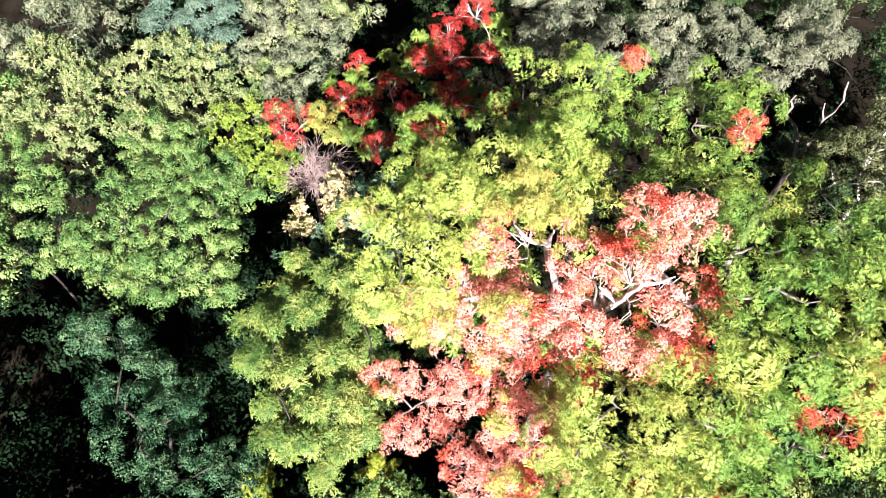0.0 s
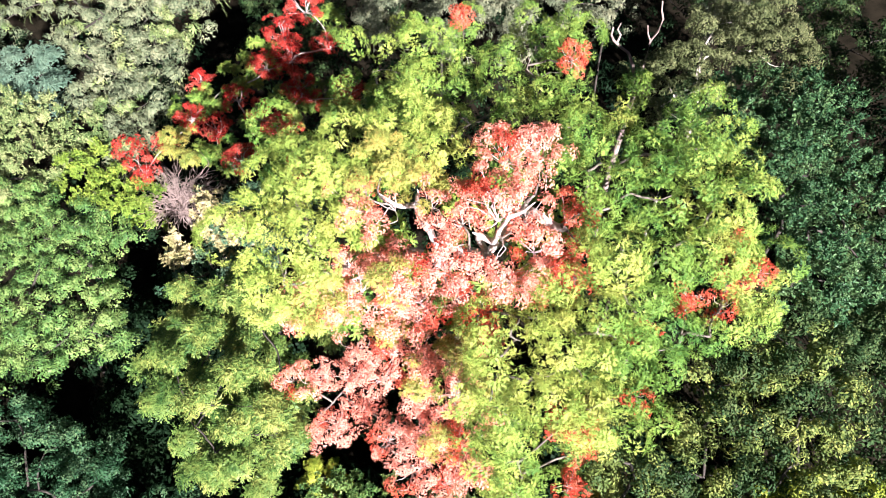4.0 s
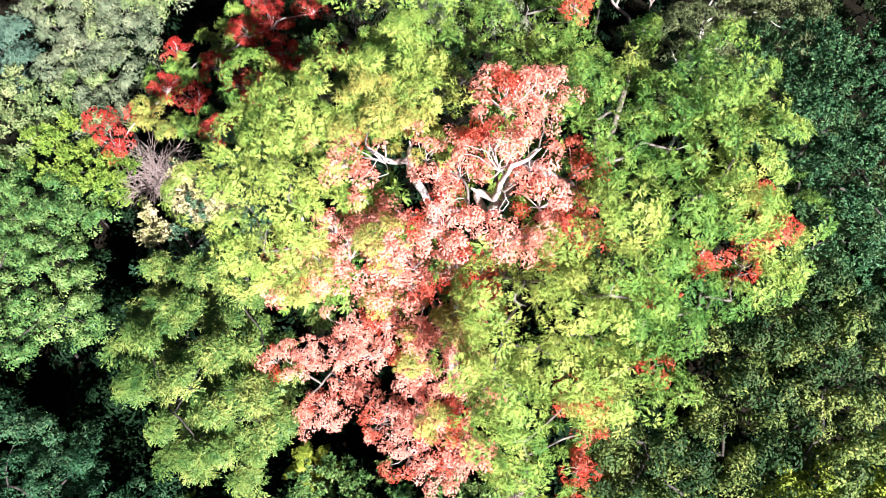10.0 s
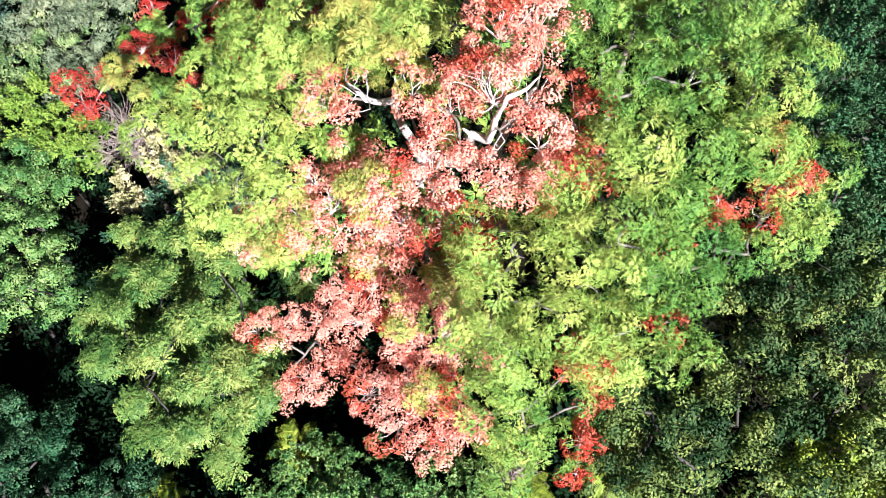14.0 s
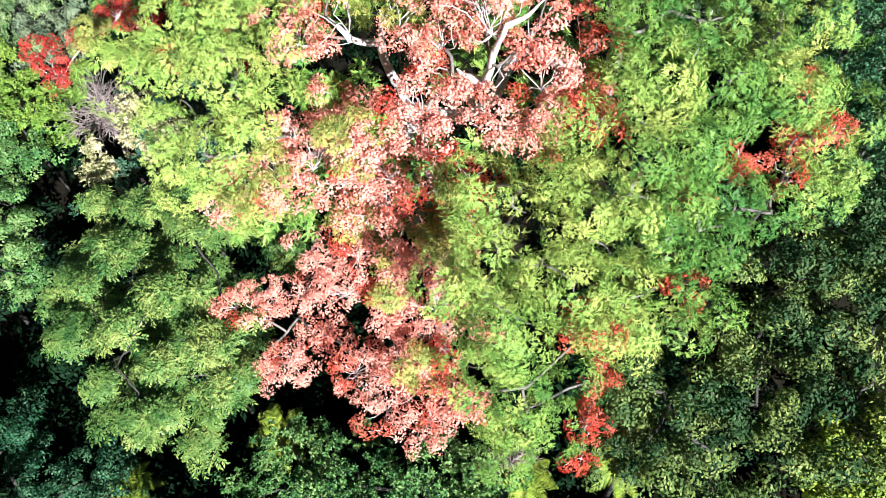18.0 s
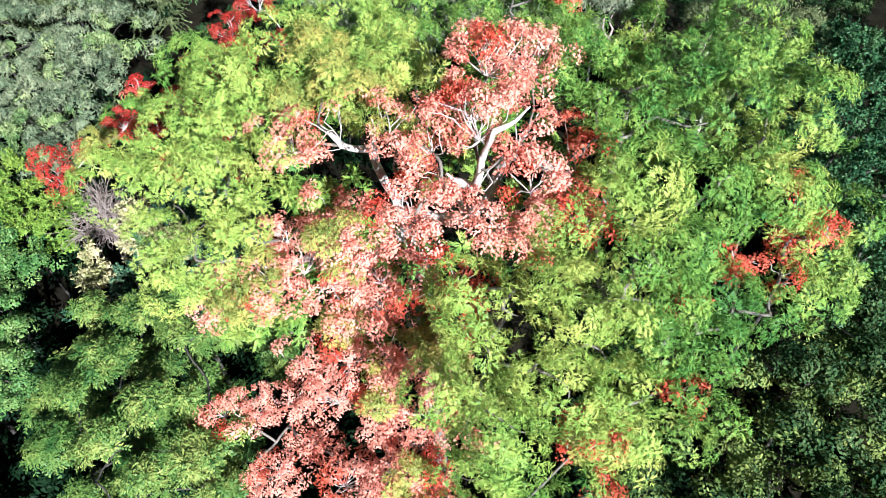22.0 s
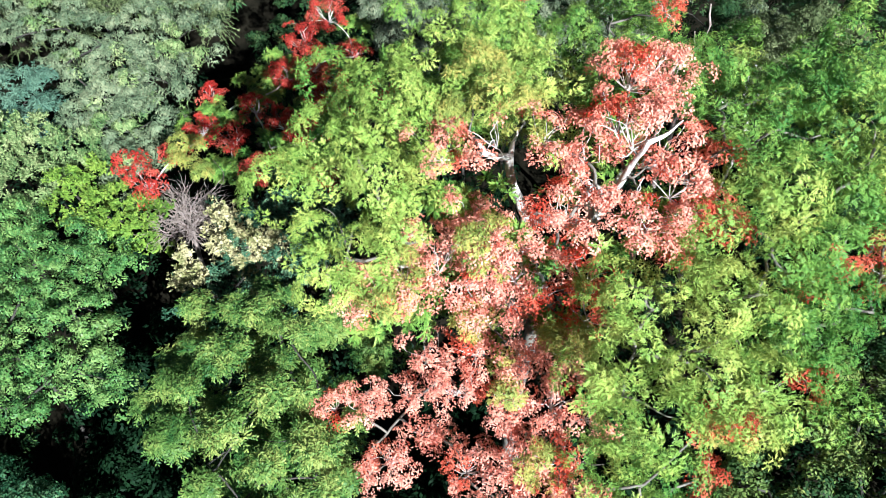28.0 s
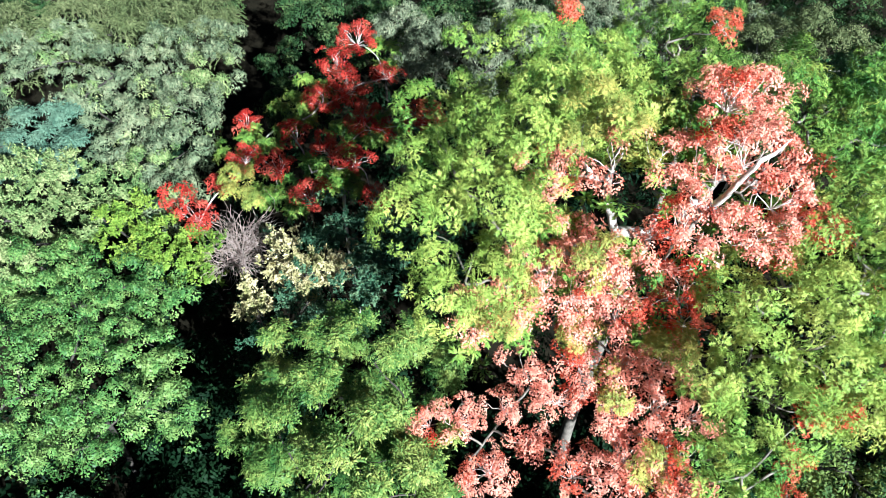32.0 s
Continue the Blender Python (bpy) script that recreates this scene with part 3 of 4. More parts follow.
def between(lobes, keep_off):
    """Smaller domes that close the crown between neighbouring ones."""
    out = []
    for i, a in enumerate(lobes):
        for b in lobes[i + 1:]:
            m = [(p + q) / 2 for p, q in zip(a, b)]
            if 1.1 < math.dist(a[:3], b[:3]) < 1.9 and all(math.dist(m[:3], q[:3]) > 0.75 for q in keep_off + out):
                out.append((m[0], m[1], m[2] - 0.15, 0.65))
    return out


greens = GREEN_LEFT + GREEN_RIGHT + GREEN_LOW
greens += [(3.2, 2.5, 18.3, 0.7), (4.3, 3.2, 19.0, 0.8), (3.4, 4.1, 19.0, 0.7), (4.6, 2.4, 18.2, 0.7), (5.0, 3.6, 19.3, 0.7)]
greens += between(GREEN_RIGHT + GREEN_LOW[:7] + GREEN_LOW[14:16], FLOWER_TOP + FLOWER_ODD) + between(GREEN_LEFT, FLOWER_TOP)
flowers = [(x, y, z, r) for x, y, z, r in FLOWER_TOP + FLOWER_MID + FLOWER_LOW] + FLOWER_ODD
limbs = grow(rng, coral, coral.location, (3.1, 7.1, 15.4), GREEN_BACK + greens + flowers, M_PALEBARK, 0.023, extra=BOUGHS, side=SIDE_BOUGHS, twig=M_BARK)
open_way = np.concatenate([path[::2] + TOWARDS_OPEN * k for path in limbs[1:18] for k in np.arange(0.0, 1.7, 0.25)]
                          + [path[::2] + np.array(SUN_TO) * k for path in limbs[1:14] for k in np.arange(0.25, 1.3, 0.25)])


def clear_of_limbs(sprays, gap=0.2):
    """Leaves out the sprays that would hide the bare upper limbs."""
    return [q for q in sprays if np.linalg.norm(open_way - q[0], axis=1).min() > gap]


put_sprays(rng, coral, scatter(rng, GREEN_BACK, "mop", 0.185, 2.4, -0.3, 0.05, 1.0, split=0.5, loose=0.92, under=3, shell=(0.84, 0.98)), "mop", plain(M_CORAL), "leaf_spray", 100)
put_sprays(rng, coral, clear_of_limbs(scatter(rng, greens, "mop", 0.185, 2.3, -0.3, 0.05, 1.0, split=0.54, loose=0.8, under=4, shell=(0.86, 0.98))), "mop", lambda i, p: M_CORAL_LIME if greens[i][0] < 3.2 and 6 < greens[i][1] < 9 or greens[i][0] < 4.9 and greens[i][1] < 4.5 and greens[i][2] > 17 or noise.noise(Vector(p) * 0.9) > 0.3 else M_CORAL, "leaf_spray", 200)

inner = [(x + 0.1, y + 0.6, z - 1.3, r) for x, y, z, r in FLOWER_TOP + FLOWER_MID]
put_sprays(rng, coral, clear_of_limbs(scatter(rng, inner, "rosette", 0.2, 2.2, split=0.45), 0.3), "rosette", plain(M_CORAL), "inner_leaf_spray", 0)


def twigs_and_heads(rng, tree, lobes, density, choose, size=0.26, wood=M_PALEBARK, clear=()):
    """Blossom heads, each on a bare crooked twig."""
    heads = scatter(rng, lobes, "flower", size, density, -0.2, 0.35, 0.7, split=0.24, loose=0.76)
    if len(clear):
        heads = [q for q in heads if np.linalg.norm(clear - q[0], axis=1).min() > 0.21]
    o = np.array(tree.location)
    for i, q in enumerate(lobes):
        start = np.array(sunk([q])[0][:3]) - np.array((0, 0, q[3] * 0.3))
        pieces = [tube(limb(start, h[0], rng, 0.2, 0.08, 5) - o, 0.012, 0.005, 3) for h in [h for h in heads if h[3] == i][::2]]
        if pieces:
            stem = min(BRANCHES[tree.name], key=lambda b: np.linalg.norm(b[0] - start))[1]
            part("side_branch", quad_mesh("side_branch", *joined(pieces), wood, True), stem)
    put_sprays(rng, tree, heads, "flower", choose, "flower_head")


# Lobes with redder petals, partly a stand-in for the shade falling on them.
SHADE_REDDER = (12, 13, 16, 17, 27, 28, 29)
twigs_and_heads(rng, coral, flowers, 3.4, lambda i, p: M_ORANGE if i in SHADE_REDDER or i > 53 or noise.noise(Vector(p) * 1.3) > 0.36 else M_FLOWER, clear=open_way)

YELLOWING = [
    (1.7, 7.4, 21.3, 0.5), (2.3, 7.3, 20.8, 0.4), (1.3, 7.0, 20.6, 0.4), (2.1, 6.6, 20.8, 0.35),
    (-0.3, 6.1, 17.6, 0.5), (-0.5, 6.5, 17.7, 0.5), (0.1, 6.5, 17.9, 0.4), (1.5, 4.9, 16.2, 0.4), (2.6, 4.7, 17.1, 0.5), (1.2, 5.8, 17.0, 0.4),
    (1.6, 3.4, 15.4, 0.4), (3.0, 4.0, 16.4, 0.4), (1.4, 6.0, 18.9, 0.4), (4.4, 2.5, 17.2, 0.4), (2.4, 4.6, 17.5, 0.4)]
put_sprays(rng, coral, clear_of_limbs(scatter(rng, YELLOWING, "mop", 0.16, 2.6, split=0.3)), "mop", plain(M_CORAL_YELLOW), "yellow_leaf_spray", 150)

# ---- the scarlet tree behind it, its shade put into the petals ----
RED_BOUGHS = [
    (0.9, 20.0, 14.9, 0.8), (-0.1, 19.2, 14.6, 0.8), (0.0, 18.3, 14.3, 0.8), (-0.9, 18.4, 14.0, 0.7), (0.1, 17.1, 14.0, 0.7), (-1.3, 16.2, 13.8, 0.7),
    (-0.7, 15.6, 13.6, 0.6), (-2.1, 17.5, 13.6, 0.6), (-3.4, 19.1, 13.2, 0.5), (-2.9, 16.4, 13.4, 0.6), (-2.3, 14.9, 13.4, 0.7), (-0.6, 13.8, 13.6, 0.6),
    (1.4, 18.3, 14.4, 0.5), (1.7, 16.2, 14.2, 0.6), (-6.0, 16.8, 13.0, 0.6), (-5.6, 15.7, 12.9, 0.6), (-4.7, 16.2, 13.4, 0.5), (-3.8, 17.2, 13.4, 0.6), (0.5, 16.4, 14.0, 0.5)]
RED_LEAF = [(-1.9, 18.6, 13.4, 0.8), (-3.2, 18.1, 13.2, 0.7), (-3.3, 16.1, 12.8, 0.7), (1.8, 19.8, 14.2, 0.7), (-1.2, 15.6, 12.8, 0.7), (-1.9, 16.6, 12.9, 0.7)]
RED_BOUGHS = [(x, y, z, r * 0.95) for x, y, z, r in RED_BOUGHS]
RED_LEAF += [(-0.3, 17.6, 12.9, 0.8), (0.9, 17.2, 13.2, 0.7), (-2.6, 15.6, 12.6, 0.7), (-1.2, 19.6, 13.4, 0.7), (-4.0, 18.2, 12.8, 0.7)]
rng = np.random.default_rng(12)
scarlet = tagged(new("coral_tree"), "smaller coral tree with scarlet blossom, darkened in colour for shade, on bare grey twigs", "tree")
scarlet.location = (-1.0, 17.0, ground_z(-1.0, 17.0) - 0.1)
grow(rng, scarlet, scarlet.location, (-0.9, 17.0, 10.8), RED_BOUGHS + RED_LEAF, M_PALEBARK, 0.022)
put_sprays(rng, scarlet, scatter(rng, RED_LEAF, "rosette", 0.24, 4.0, split=0.36), "rosette", plain(M_CORAL), "leaf_spray")
put_sprays(rng, scarlet, scatter(rng, [(-4.2, 15.5, 13.9, 0.65)], "mop", 0.18, 3.0, split=0.34), "mop", plain(M_CORAL_YELLOW), "yellow_leaf_spray")
twigs_and_heads(rng, scarlet, RED_BOUGHS, 3.6, plain(M_SCARLET_SHADED))

# ---- trees round them ----
make_tree("broadleaf_tree", 21, [
    (-2.9, 9.5, 14.0, 0.9), (-3.6, 8.8, 13.9, 1.0), (-2.4, 8.4, 14.2, 1.0), (-1.5, 8.9, 13.8, 0.8), (-4.3, 9.8, 13.3, 0.8), (-4.1, 7.8, 13.8, 1.0),
    (-3.0, 7.1, 14.1, 1.0), (-2.0, 7.3, 13.9, 0.9), (-5.1, 8.9, 13.0, 0.8), (-4.9, 7.4, 13.2, 0.8), (-4.0, 6.4, 13.9, 1.0), (-2.9, 6.1, 13.9, 1.0),
    (-1.9, 6.4, 13.4, 0.9), (-5.8, 8.6, 12.4, 0.5), (-4.6, 6.2, 13.2, 0.8), (-3.7, 5.5, 13.6, 1.0), (-2.5, 5.4, 13.2, 1.0),
    (-4.2, 5.4, 13.0, 1.0), (-2.6, 5.1, 13.4, 0.9), (-3.5, 4.6, 12.6, 0.9), (-4.8, 6.6, 12.8, 0.9), (-0.4, 8.6, 13.0, 0.8)],
    "flat", plain(M_LEAFY), M_SHADEBARK, "broad green tree with flat layered leaf sprays", 0.23, 3.6, lift=0.75, squash=0.6, split=0.52, loose=1.0, thick=0.018, under=1)
make_tree("eucalyptus_tree", 22, [
    (-11.5, 27.8, 12.2, 1.8), (-9.2, 27.6, 12.4, 1.7), (-7.6, 26.2, 12.0, 1.3), (-5.4, 24.2, 13.2, 1.6), (-3.7, 23.2, 13.8, 1.3),
    (-4.9, 20.9, 13.4, 1.5), (-6.4, 21.6, 12.9, 1.3), (-5.5, 19.3, 12.9, 1.0), (-6.2, 19.0, 12.8, 1.2), (-7.5, 20.3, 12.6, 1.2),
    (-8.6, 24.2, 12.0, 1.0), (-12.3, 26.5, 12.0, 1.3), (-6.2, 17.4, 12.5, 1.0)],
    "drape", lambda i, p: M_LIME if noise.noise(Vector(p) * 0.8) > 0.3 else M_BEIGE, M_SHADEBARK, "wide eucalyptus crown of fine grey-olive leaves", 0.27, 3.0, base=(-6.5, 22.5), split=0.42, loose=0.8)
make_tree("acacia_tree", 23, [(-11.2, 22.7, 12.4, 1.3), (-9.8, 22.5, 12.5, 1.2), (-9.5, 21.3, 12.3, 1.0), (-11.9, 22.4, 12.1, 1.0)],
          "flat", plain(M_PALE), M_SHADEBARK, "small tree with pale blue-green feathery leaves", 0.28, 3.2, lift=0.8)
make_tree("wattle_tree", 24, [
    (-11.1, 20.3, 12.4, 1.2), (-9.6, 19.6, 12.5, 1.2), (-7.9, 18.0, 12.7, 1.2), (-11.0, 18.4, 12.3, 1.2), (-9.4, 17.4, 12.5, 1.2), (-7.7, 16.2, 12.6, 1.2),
    (-6.6, 15.1, 12.6, 1.1), (-5.8, 14.7, 12.5, 0.8), (-12.0, 19.9, 12.2, 1.1), (-13.7, 18.6, 12.3, 1.4), (-16.2, 20.1, 12.0, 1.4), (-11.5, 16.6, 12.4, 1.2),
    (-13.8, 16.5, 12.2, 1.3), (-16.1, 17.5, 12.0, 1.4)],
    "tuft", lambda i, p: M_ACID if i in (5, 6, 7) else M_LIME, M_SHADEBARK, "broad crown of lime-green upright leaf tufts", 0.27, 3.2, lift=0.7, split=0.36, loose=0.8)
make_tree("broadleaf_tree", 25, [
    (-11.2, 16.3, 12.2, 1.3), (-9.4, 15.3, 12.4, 1.3), (-8.0, 14.6, 12.4, 1.2), (-7.1, 14.2, 12.1, 0.7), (-11.4, 14.5, 11.8, 1.3), (-9.8, 13.6, 12.0, 1.3),
    (-8.4, 12.9, 12.0, 1.2), (-7.8, 12.8, 11.6, 0.8), (-11.4, 12.7, 11.4, 1.3), (-9.8, 11.8, 11.5, 1.3), (-8.4, 11.2, 11.3, 1.2), (-7.6, 10.9, 10.8, 0.9),
    (-11.4, 11.2, 10.8, 1.2), (-10.1, 10.8, 10.8, 1.0), (-14.8, 14.3, 11.4, 1.3), (-12.5, 12.3, 11.2, 1.2), (-14.4, 12.1, 11.0, 1.2), (-7.8, 11.7, 11.4, 0.9), (-16.0, 15.7, 11.6, 1.2)],
    "fine", plain(M_GREEN), M_SHADEBARK, "dense rounded tree crown of small glossy green leaves", 0.25, 2.9, lift=0.6, split=0.36, loose=0.8)
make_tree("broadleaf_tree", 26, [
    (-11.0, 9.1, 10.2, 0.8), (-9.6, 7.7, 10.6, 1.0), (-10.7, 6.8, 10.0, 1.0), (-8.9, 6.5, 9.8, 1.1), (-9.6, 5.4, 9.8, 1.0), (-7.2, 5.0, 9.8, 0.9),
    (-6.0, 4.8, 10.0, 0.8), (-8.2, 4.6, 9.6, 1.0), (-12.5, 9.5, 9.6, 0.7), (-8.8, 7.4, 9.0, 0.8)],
    "fine", plain(M_DARK), M_SHADEBARK, "low dark green tree standing in deep shade", 0.28, 3.2, lift=0.5)
make_tree("broadleaf_tree", 27, [
    (-1.1, 3.6, 11.0, 0.9), (-0.1, 3.1, 11.2, 1.0), (0.8, 2.4, 11.4, 1.1), (1.9, 2.5, 11.4, 1.0), (2.4, 1.6, 11.4, 1.0), (-0.4, 2.4, 10.6, 1.0),
    (-2.1, 3.5, 10.0, 0.9), (1.4, 1.7, 11.0, 1.0), (-3.1, 3.6, 9.6, 0.8)],
    "tuft", plain(M_GREEN), M_SHADEBARK, "low pale green tree under the coral tree's edge", 0.28, 3.2)
make_tree("broadleaf_tree", 28, [
    (12.9, 10.4, 16.4, 1.3), (13.3, 9.5, 17.2, 1.3), (13.4, 8.4, 17.8, 1.2), (12.1, 8.5, 16.8, 1.2), (12.7, 7.2, 17.4, 1.2), (12.0, 7.0, 17.0, 1.1),
    (13.3, 6.5, 17.2, 1.3), (11.8, 5.6, 17.4, 1.2), (12.8, 5.2, 17.0, 1.2), (12.0, 4.4, 16.8, 1.2), (13.1, 4.3, 16.4, 1.2), (11.2, 4.7, 16.4, 1.0), (12.1, 10.0, 16.0, 1.0)],
    "tuft", plain(M_FOREST), M_SHADEBARK, "tall dark green tree with upright leafy shoots", 0.27, 3.2, lift=0.6, split=0.4, loose=0.85)
# Paler leaf is commoner below 15.3 m, the darker leaf above.
make_tree("broadleaf_tree", 29, [
    (10.6, 3.8, 15.8, 1.2), (11.1, 3.0, 15.8, 1.3), (9.6, 2.8, 16.0, 1.2), (10.6, 1.9, 15.6, 1.4), (8.8, 3.0, 15.4, 1.2), (9.1, 1.7, 15.4, 1.4),
    (8.1, 2.2, 15.0, 1.2), (10.0, 0.8, 15.0, 1.4), (7.7, 1.1, 14.8, 1.3), (6.7, 1.7, 14.8, 0.9), (8.9, 0.4, 14.6, 1.4), (10.4, -0.4, 14.2, 1.3),
    (6.3, 1.0, 14.4, 0.9), (6.5, -0.1, 13.8, 1.2), (5.6, 1.3, 14.0, 0.8), (5.4, 1.3, 13.6, 0.8),
    (6.0, 2.7, 14.8, 0.9), (5.7, 2.3, 14.3, 0.9), (6.2, 2.0, 14.3, 0.9), (5.3, 1.9, 13.6, 0.8)],
    "fine", lambda i, p: M_TIP if noise.noise(Vector(p) * 1.1) > (-0.12 if p[2] < 15.3 else 0.15) else M_DIM, M_SHADEBARK, "dull olive tree crown beside the coral tree, paler leaves mostly lower down", 0.28, 3.2)
make_tree("shrub", 30, [(9.6, -0.1, 13.8, 1.0), (8.7, -0.7, 13.6, 1.1), (9.5, -1.0, 13.4, 1.0), (11.3, -0.2, 13.9, 1.0)],
          "fine", plain(M_BRIGHT), M_SHADEBARK, "bright yellow-green leafy crown", 0.28, 3.2, category="shrub")
make_tree("eucalyptus_tree", 31, [
    (13.4, 15.2, 13.0, 1.2), (14.9, 15.4, 13.6, 1.3), (16.6, 15.1, 13.8, 1.3), (17.4, 14.2, 13.6, 1.2), (14.8, 13.5, 13.6, 1.2), (18.3, 16.9, 13.2, 1.3),
    (16.6, 17.5, 13.0, 1.2), (13.1, 14.5, 12.4, 1.1), (12.9, 16.2, 11.8, 1.0), (13.6, 13.3, 12.6, 1.0)],
    "fine", lambda i, p: M_OLIVE if noise.noise(Vector(p) * 0.6) > -0.3 else M_DIM, M_PALEBARK, "olive tree crown with thin leaves and pale bare twigs", 0.28, 3.2)
make_tree("eucalyptus_tree", 32, [
    (4.0, 21.4, 12.6, 1.4), (5.7, 21.5, 12.8, 1.3), (7.6, 21.4, 12.6, 1.3), (9.0, 20.0, 12.4, 1.2), (6.4, 21.2, 11.6, 1.0), (5.3, 23.2, 12.2, 1.2),
    (3.6, 23.9, 12.4, 1.3), (8.6, 23.1, 12.2, 1.4)],
    "drape", plain(M_SILVER), M_SHADEBARK, "silver-grey eucalyptus with hanging narrow leaves", 0.28, 3.2)
make_tree("eucalyptus_tree", 33, [
    (11.4, 21.3, 12.4, 1.3), (13.2, 20.5, 12.2, 1.3), (15.1, 21.7, 12.0, 1.3), (10.8, 23.0, 12.0, 1.4), (15.4, 23.8, 11.6, 1.4), (17.5, 18.5, 12.2, 1.3)],
    "drape", plain(M_SILVER), M_SHADEBARK, "silver-grey eucalyptus with thin hanging leaves and bare twigs", 0.28, 3.2)

make_tree("eucalyptus_tree", 34, [
    (-14.5, 25.5, 12.0, 1.6), (-16.5, 23.5, 11.8, 1.6), (-18.5, 25.5, 11.6, 1.7), (-14.8, 28.5, 11.8, 1.7), (-18.0, 29.0, 11.4, 1.8), (-15.0, 22.0, 11.8, 1.4), (-18.8, 21.5, 11.6, 1.6)],
    "drape", plain(M_BEIGE), M_SHADEBARK, "eucalyptus crown of grey-olive leaves", 0.38, 2.6, split=0.6, most=120)
make_tree("broadleaf_tree", 35, [
    (-18.0, 18.8, 11.4, 1.4), (-18.6, 16.2, 11.2, 1.5), (-18.2, 13.6, 10.8, 1.4), (-16.8, 11.8, 10.4, 1.3), (-17.0, 13.8, 11.0, 1.2)],
    "fine", plain(M_GREEN), M_SHADEBARK, "rounded green tree crown of small leaves", 0.38, 2.6, most=120)
make_tree("pine_tree", 36, [
    (-9.0, 31.2, 11.4, 1.5), (-6.2, 30.4, 11.6, 1.5), (-3.6, 29.4, 11.4, 1.4), (-11.5, 31.5, 11.2, 1.5), (-7.5, 33.0, 11.0, 1.6), (-4.5, 32.0, 11.0, 1.6)],
    "tassel", plain(M_OLIVE), M_SHADEBARK, "olive conifer with long drooping rope-like fronds", 0.34, 3.2, lift=0.85, split=0.6, most=120)
# The dark leaf takes the place of shade behind the nearer crowns.
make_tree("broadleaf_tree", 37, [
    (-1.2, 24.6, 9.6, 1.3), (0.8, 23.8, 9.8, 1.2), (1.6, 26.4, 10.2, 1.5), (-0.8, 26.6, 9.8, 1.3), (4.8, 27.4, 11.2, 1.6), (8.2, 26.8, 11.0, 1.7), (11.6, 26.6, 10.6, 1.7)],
    "fine", plain(M_DIM), M_SHADEBARK, "green tree behind the others, its shade put into a dark leaf colour", 0.38, 2.6, split=0.6, most=120)
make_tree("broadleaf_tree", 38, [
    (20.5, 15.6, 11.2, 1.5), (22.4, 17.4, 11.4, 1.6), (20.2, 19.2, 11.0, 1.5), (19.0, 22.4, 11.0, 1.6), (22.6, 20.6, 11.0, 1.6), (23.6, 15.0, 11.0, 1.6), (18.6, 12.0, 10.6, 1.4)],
    "fine", plain(M_DIM), M_SHADEBARK, "dull green tree crown behind the others", 0.38, 2.6, split=0.6, most=120)
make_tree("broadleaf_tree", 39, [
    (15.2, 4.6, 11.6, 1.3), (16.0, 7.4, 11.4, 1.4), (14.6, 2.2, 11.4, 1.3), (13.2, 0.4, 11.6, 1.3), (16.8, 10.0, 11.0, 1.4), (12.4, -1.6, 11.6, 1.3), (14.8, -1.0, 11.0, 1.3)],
    "fine", plain(M_DIM), M_SHADEBARK, "low dull green tree in a gap, shade put into its leaf colour", 0.38, 2.6, split=0.6, most=120)

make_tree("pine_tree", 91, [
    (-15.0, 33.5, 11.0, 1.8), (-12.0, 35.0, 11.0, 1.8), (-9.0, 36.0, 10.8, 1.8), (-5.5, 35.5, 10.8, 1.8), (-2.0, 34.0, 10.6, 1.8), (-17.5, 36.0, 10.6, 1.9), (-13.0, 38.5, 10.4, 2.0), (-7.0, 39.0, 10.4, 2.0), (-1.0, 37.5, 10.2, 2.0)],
    "drape", plain(M_DIM), M_SHADEBARK, "dark olive conifers' crown far behind", 0.46, 2.6, split=0.8, most=60)
# Shade on these far and edge crowns comes from their dark leaf colour.
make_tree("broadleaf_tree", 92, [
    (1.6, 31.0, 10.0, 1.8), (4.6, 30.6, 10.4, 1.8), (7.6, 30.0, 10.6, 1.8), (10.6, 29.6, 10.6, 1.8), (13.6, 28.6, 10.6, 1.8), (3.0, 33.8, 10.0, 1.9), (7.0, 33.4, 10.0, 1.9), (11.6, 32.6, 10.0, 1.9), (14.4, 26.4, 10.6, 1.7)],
    "fine", plain(M_DIM), M_SHADEBARK, "green crown far behind the clearing, shade put into its dark leaf colour", 0.46, 2.6, split=0.8, most=60)
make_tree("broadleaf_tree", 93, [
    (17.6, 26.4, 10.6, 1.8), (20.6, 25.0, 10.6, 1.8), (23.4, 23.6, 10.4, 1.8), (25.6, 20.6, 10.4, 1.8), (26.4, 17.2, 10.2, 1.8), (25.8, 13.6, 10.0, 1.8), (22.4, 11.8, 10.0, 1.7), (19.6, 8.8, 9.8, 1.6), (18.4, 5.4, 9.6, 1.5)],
    "fine", plain(M_DIM), M_SHADEBARK, "dull green crowns at the edge, shade put into their leaf colour", 0.46, 2.6, split=0.8, most=60)
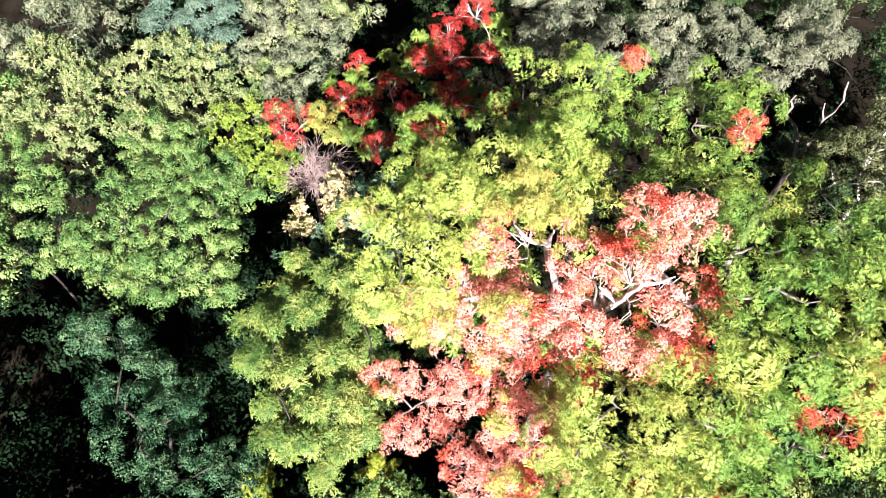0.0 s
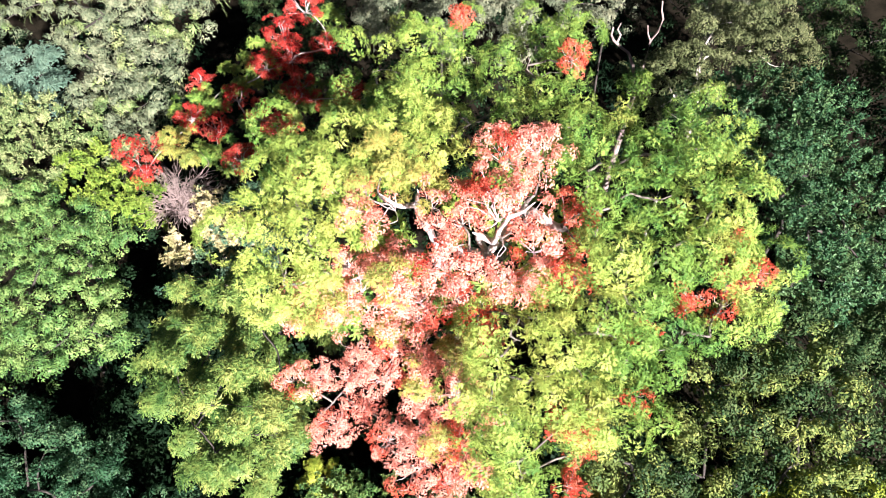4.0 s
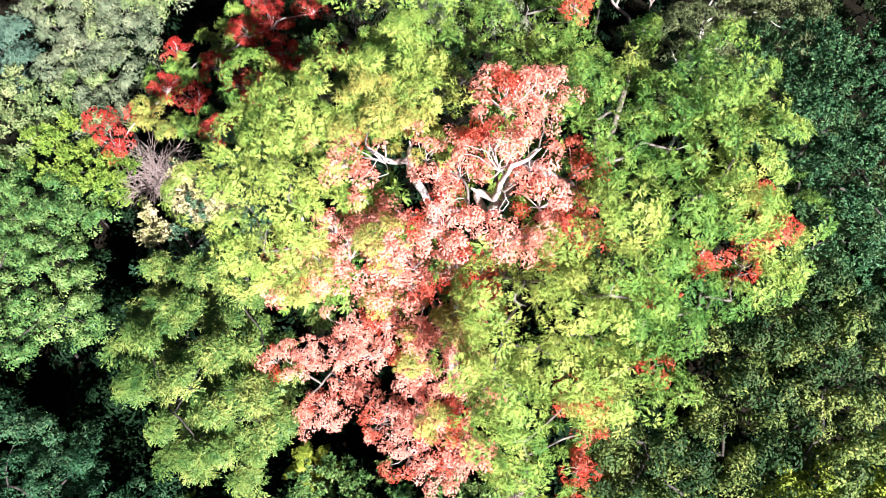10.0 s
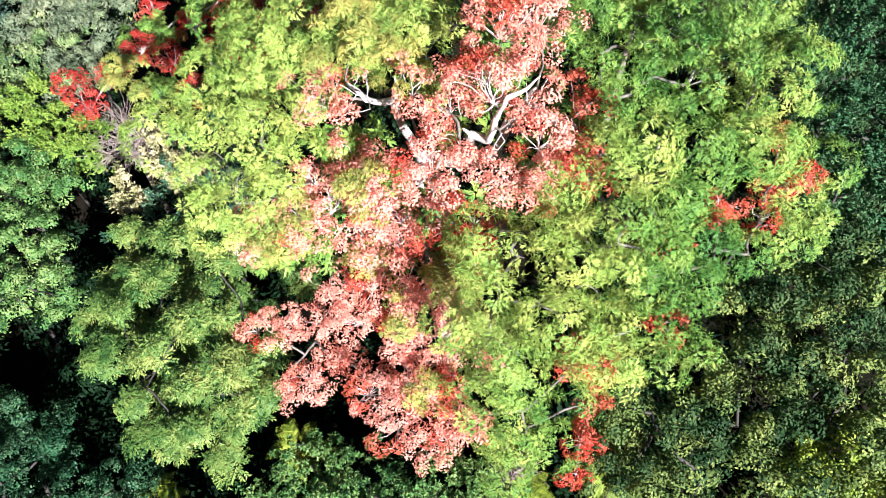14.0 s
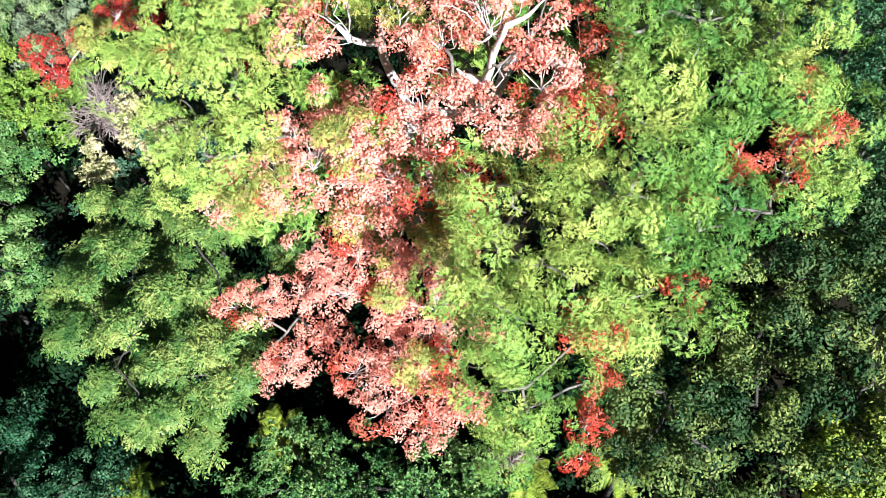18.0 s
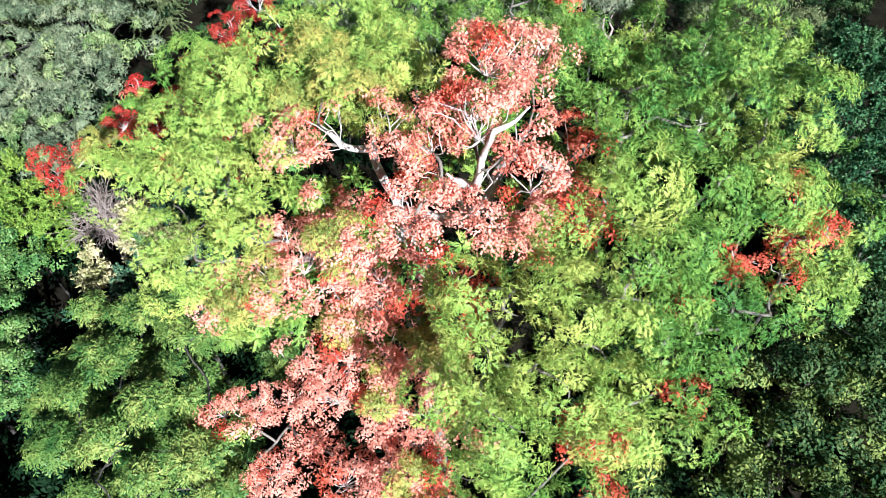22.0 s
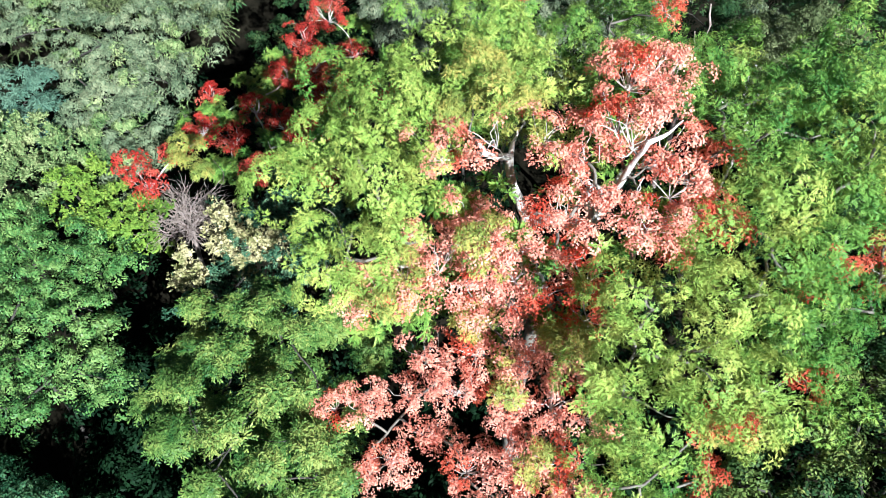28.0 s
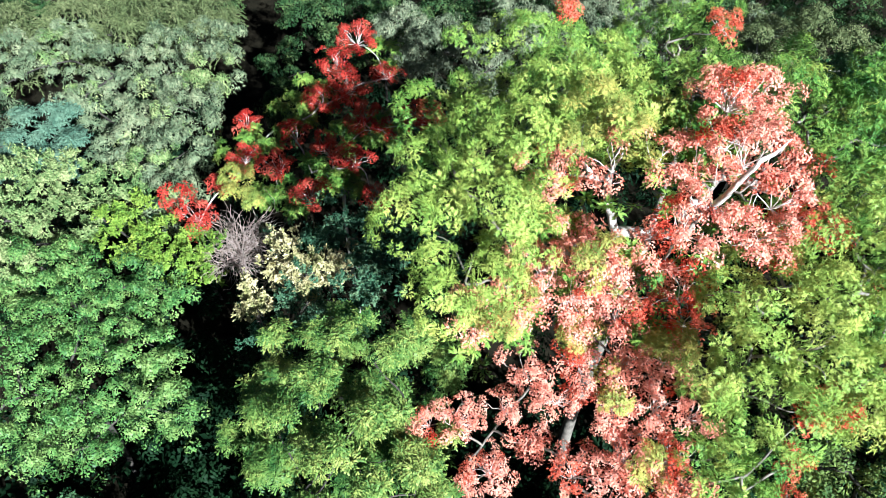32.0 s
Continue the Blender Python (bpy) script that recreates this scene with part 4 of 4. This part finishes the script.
# Unseen trees, added to keep the low sun off the ground and gaps.
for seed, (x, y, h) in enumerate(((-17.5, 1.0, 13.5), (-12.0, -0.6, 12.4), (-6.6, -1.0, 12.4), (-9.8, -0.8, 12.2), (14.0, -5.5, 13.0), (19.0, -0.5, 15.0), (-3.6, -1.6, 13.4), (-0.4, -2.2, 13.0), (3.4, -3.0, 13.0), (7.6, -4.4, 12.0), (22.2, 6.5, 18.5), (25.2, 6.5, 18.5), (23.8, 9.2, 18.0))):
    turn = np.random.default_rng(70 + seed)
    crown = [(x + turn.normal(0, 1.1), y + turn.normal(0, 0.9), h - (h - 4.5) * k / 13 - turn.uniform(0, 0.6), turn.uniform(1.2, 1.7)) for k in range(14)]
    make_tree("broadleaf_tree", 80 + seed, crown, "fine", plain(M_DIM), M_SHADEBARK, "unseen rounded dull green tree added at the edge to shade the grove", 0.66, 1.2, split=1.0, most=40, group="trees at the edge")

# ---- shrubs ----
make_tree("shrub", 41, [
    (-3.6, 13.4, 13.4, 0.7), (-3.2, 12.2, 13.4, 0.7), (-2.4, 12.1, 13.5, 0.7), (-1.4, 12.9, 13.4, 0.8), (-2.3, 13.3, 13.5, 0.8), (-1.4, 11.6, 13.6, 0.7),
    (-4.8, 12.3, 12.9, 0.5), (-4.4, 11.2, 12.8, 0.8), (-3.4, 11.7, 12.8, 0.8), (-2.2, 11.3, 12.8, 0.8), (-0.6, 12.8, 13.2, 0.6)],
    "tuft", lambda i, p: M_CREAM if i in (0, 1, 2, 6) and noise.noise(Vector(p) * 1.9) > -0.2 else M_SHRUB, M_SHADEBARK, "dark green shrub with cream-coloured shoot tips", 0.28, 3.2, lift=0.6, category="shrub")


def dead_bush(x, y, z, r, seed):
    rng = np.random.default_rng(seed)
    bush = tagged(new("dead_shrub"), "leafless grey-brown dead shrub of fine twigs", "shrub")
    bush.location = (x, y, ground_z(x, y) - 0.1)
    o = np.array(bush.location)
    fork = np.array((x, y, z - 1.6))
    part("trunk", quad_mesh("trunk", *tube(limb(o, fork, rng, 0.03, 0, 9) - o, 0.12, 0.07, 8), M_DEADWOOD, True), bush)
    for d in sphere_dirs(rng, 24, 0.1):
        end = fork + d * np.array((r, r, r * 1.3)) * rng.uniform(0.7, 1.2)
        main = limb(fork, end, rng, 0.14, 0.1, 8)
        pieces = [tube(main - o, 0.03, 0.012, 5)]
        for k in range(22):
            s = main[int(rng.integers(2, 8))]
            e = s + (d * 0.5 + rng.normal(0, 0.5, 3)) * r * rng.uniform(0.4, 0.8)
            pieces.append(tube(limb(s, e, rng, 0.2, 0.05, 5) - o, 0.012, 0.006, 3))
        part("branch", quad_mesh("branch", *joined(pieces), M_DEADWOOD, True), bush)


dead_bush(-4.7, 14.9, 13.0, 1.0, 51)


def bare_snag():
    """A dead tree whose forked bleached tips stand out of the crowns round it."""
    rng = np.random.default_rng(52)
    snag = tagged(new("dead_tree"), "dead tree with bare bleached pinkish forked limbs", "tree")
    snag.location = (12.7, 16.0, ground_z(12.7, 16.0) - 0.1)
    o = np.array(snag.location)
    part("trunk", quad_mesh("trunk", *tube(limb(o, (12.6, 16.0, 11.5), rng, 0.02, 0, 9) - o, 0.2, 0.1, 8), M_DEADWOOD, True), snag)
    for path, r in ((((12.6, 16.0, 11.5), (12.55, 16.5, 12.2), (12.41, 16.8, 12.6), (12.0, 16.8, 13.0), (11.65, 16.8, 13.4), (11.5, 16.8, 13.7), (11.52, 16.8, 14.0)), 0.075),
                    (((11.8, 16.8, 13.2), (11.95, 16.9, 13.5), (11.8, 16.95, 13.75), (11.9, 17.0, 13.95)), 0.05),
                    (((12.6, 16.0, 11.5), (13.1, 16.6, 12.0), (13.22, 16.8, 12.6), (13.2, 16.8, 13.0), (13.4, 16.8, 13.4), (13.5, 16.85, 13.9), (13.36, 16.9, 14.3), (13.28, 16.9, 14.7)), 0.065),
                    (((13.2, 16.8, 13.0), (13.0, 16.8, 13.4), (12.9, 16.8, 13.8)), 0.04)):
        part("branch", quad_mesh("branch", *tube(np.array(path) - o, r, r * 0.5, 7), M_DEADWOOD, True), snag)


bare_snag()
dead_bush(3.4, 2.5, 12.4, 0.4, 53)


def tree_fern(x, y, z, reach, seed):
    rng = np.random.default_rng(seed)
    fern = tagged(new("tree_fern"), "tree fern with arching yellow-green fronds", "fern", "ferns")
    fern.location = (x, y, ground_z(x, y) - 0.1)
    o = np.array(fern.location)
    top = np.array((x, y, z))
    part("trunk", quad_mesh("trunk", *tube(limb(o, top, rng, 0.02, 0, 9) - o, 0.1, 0.07, 7), M_SHADEBARK, True), fern)
    for a in np.linspace(0, 6.28, 11, endpoint=False) + rng.normal(0, 0.15, 11):
        n = 44
        s = np.repeat(np.linspace(0.12, 1, n // 2), 2)
        long = reach * rng.uniform(0.8, 1.15)
        base = top + np.stack((np.cos(a) * s * long, np.sin(a) * s * long, (0.55 * s - 0.85 * s * s) * long), 1)
        hand = np.tile((1.0, -1.0), n // 2)[:, None]
        d = unit(np.array((math.cos(a), math.sin(a), -0.2)) * 0.6 + np.array((-math.sin(a), math.cos(a), 0)) * hand)
        v, f = leaf_flakes(base - o, d, sides_of(d, rng, 0.25), 0.24 * long * np.sin(np.pi * (0.12 + 0.86 * s)) + 0.02, 0.045 * long)
        v, stalk = stalked(v, f)
        v[n * 3] = top - o
        part("frond", quad_mesh("frond", v, f, M_BRIGHT, tone=rng.uniform(0, 1, 2 * len(f)), stalks=stalk), fern)


for k, (x, y, z, r) in enumerate(((-1.7, 5.0, 9.6, 0.9), (5.7, 1.6, 10.6, 0.8), (3.5, 1.9, 11.2, 0.7), (-5.7, 4.8, 9.2, 0.8))):
    tree_fern(x, y, z, r, 200 + k)

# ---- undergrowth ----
# Shade-coloured leaves fill the gaps; the second batch hangs free above the floor.
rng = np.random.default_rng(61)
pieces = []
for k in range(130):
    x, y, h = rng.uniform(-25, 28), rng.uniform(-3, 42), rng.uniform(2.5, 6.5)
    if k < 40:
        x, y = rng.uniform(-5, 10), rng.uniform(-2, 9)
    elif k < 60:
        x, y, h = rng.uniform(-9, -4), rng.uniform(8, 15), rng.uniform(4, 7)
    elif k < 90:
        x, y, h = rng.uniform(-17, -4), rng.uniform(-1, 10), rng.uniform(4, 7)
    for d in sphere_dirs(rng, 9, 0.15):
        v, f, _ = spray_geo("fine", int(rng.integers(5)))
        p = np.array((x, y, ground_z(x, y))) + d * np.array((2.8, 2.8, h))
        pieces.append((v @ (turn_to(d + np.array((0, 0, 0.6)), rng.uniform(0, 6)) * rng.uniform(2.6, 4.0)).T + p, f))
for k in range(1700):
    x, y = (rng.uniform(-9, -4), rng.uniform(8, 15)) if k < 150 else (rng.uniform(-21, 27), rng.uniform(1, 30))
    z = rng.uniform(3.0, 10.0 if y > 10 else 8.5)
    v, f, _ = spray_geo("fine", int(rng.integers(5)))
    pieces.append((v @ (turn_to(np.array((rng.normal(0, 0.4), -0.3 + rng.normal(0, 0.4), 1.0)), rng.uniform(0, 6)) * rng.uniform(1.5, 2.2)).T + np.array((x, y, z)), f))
tagged(new("undergrowth", quad_mesh("undergrowth", *joined(pieces), M_UNDER)), "leafy undergrowth and hanging filler sprays, deep shade put into the leaf colour", "undergrowth", kind="stuff")
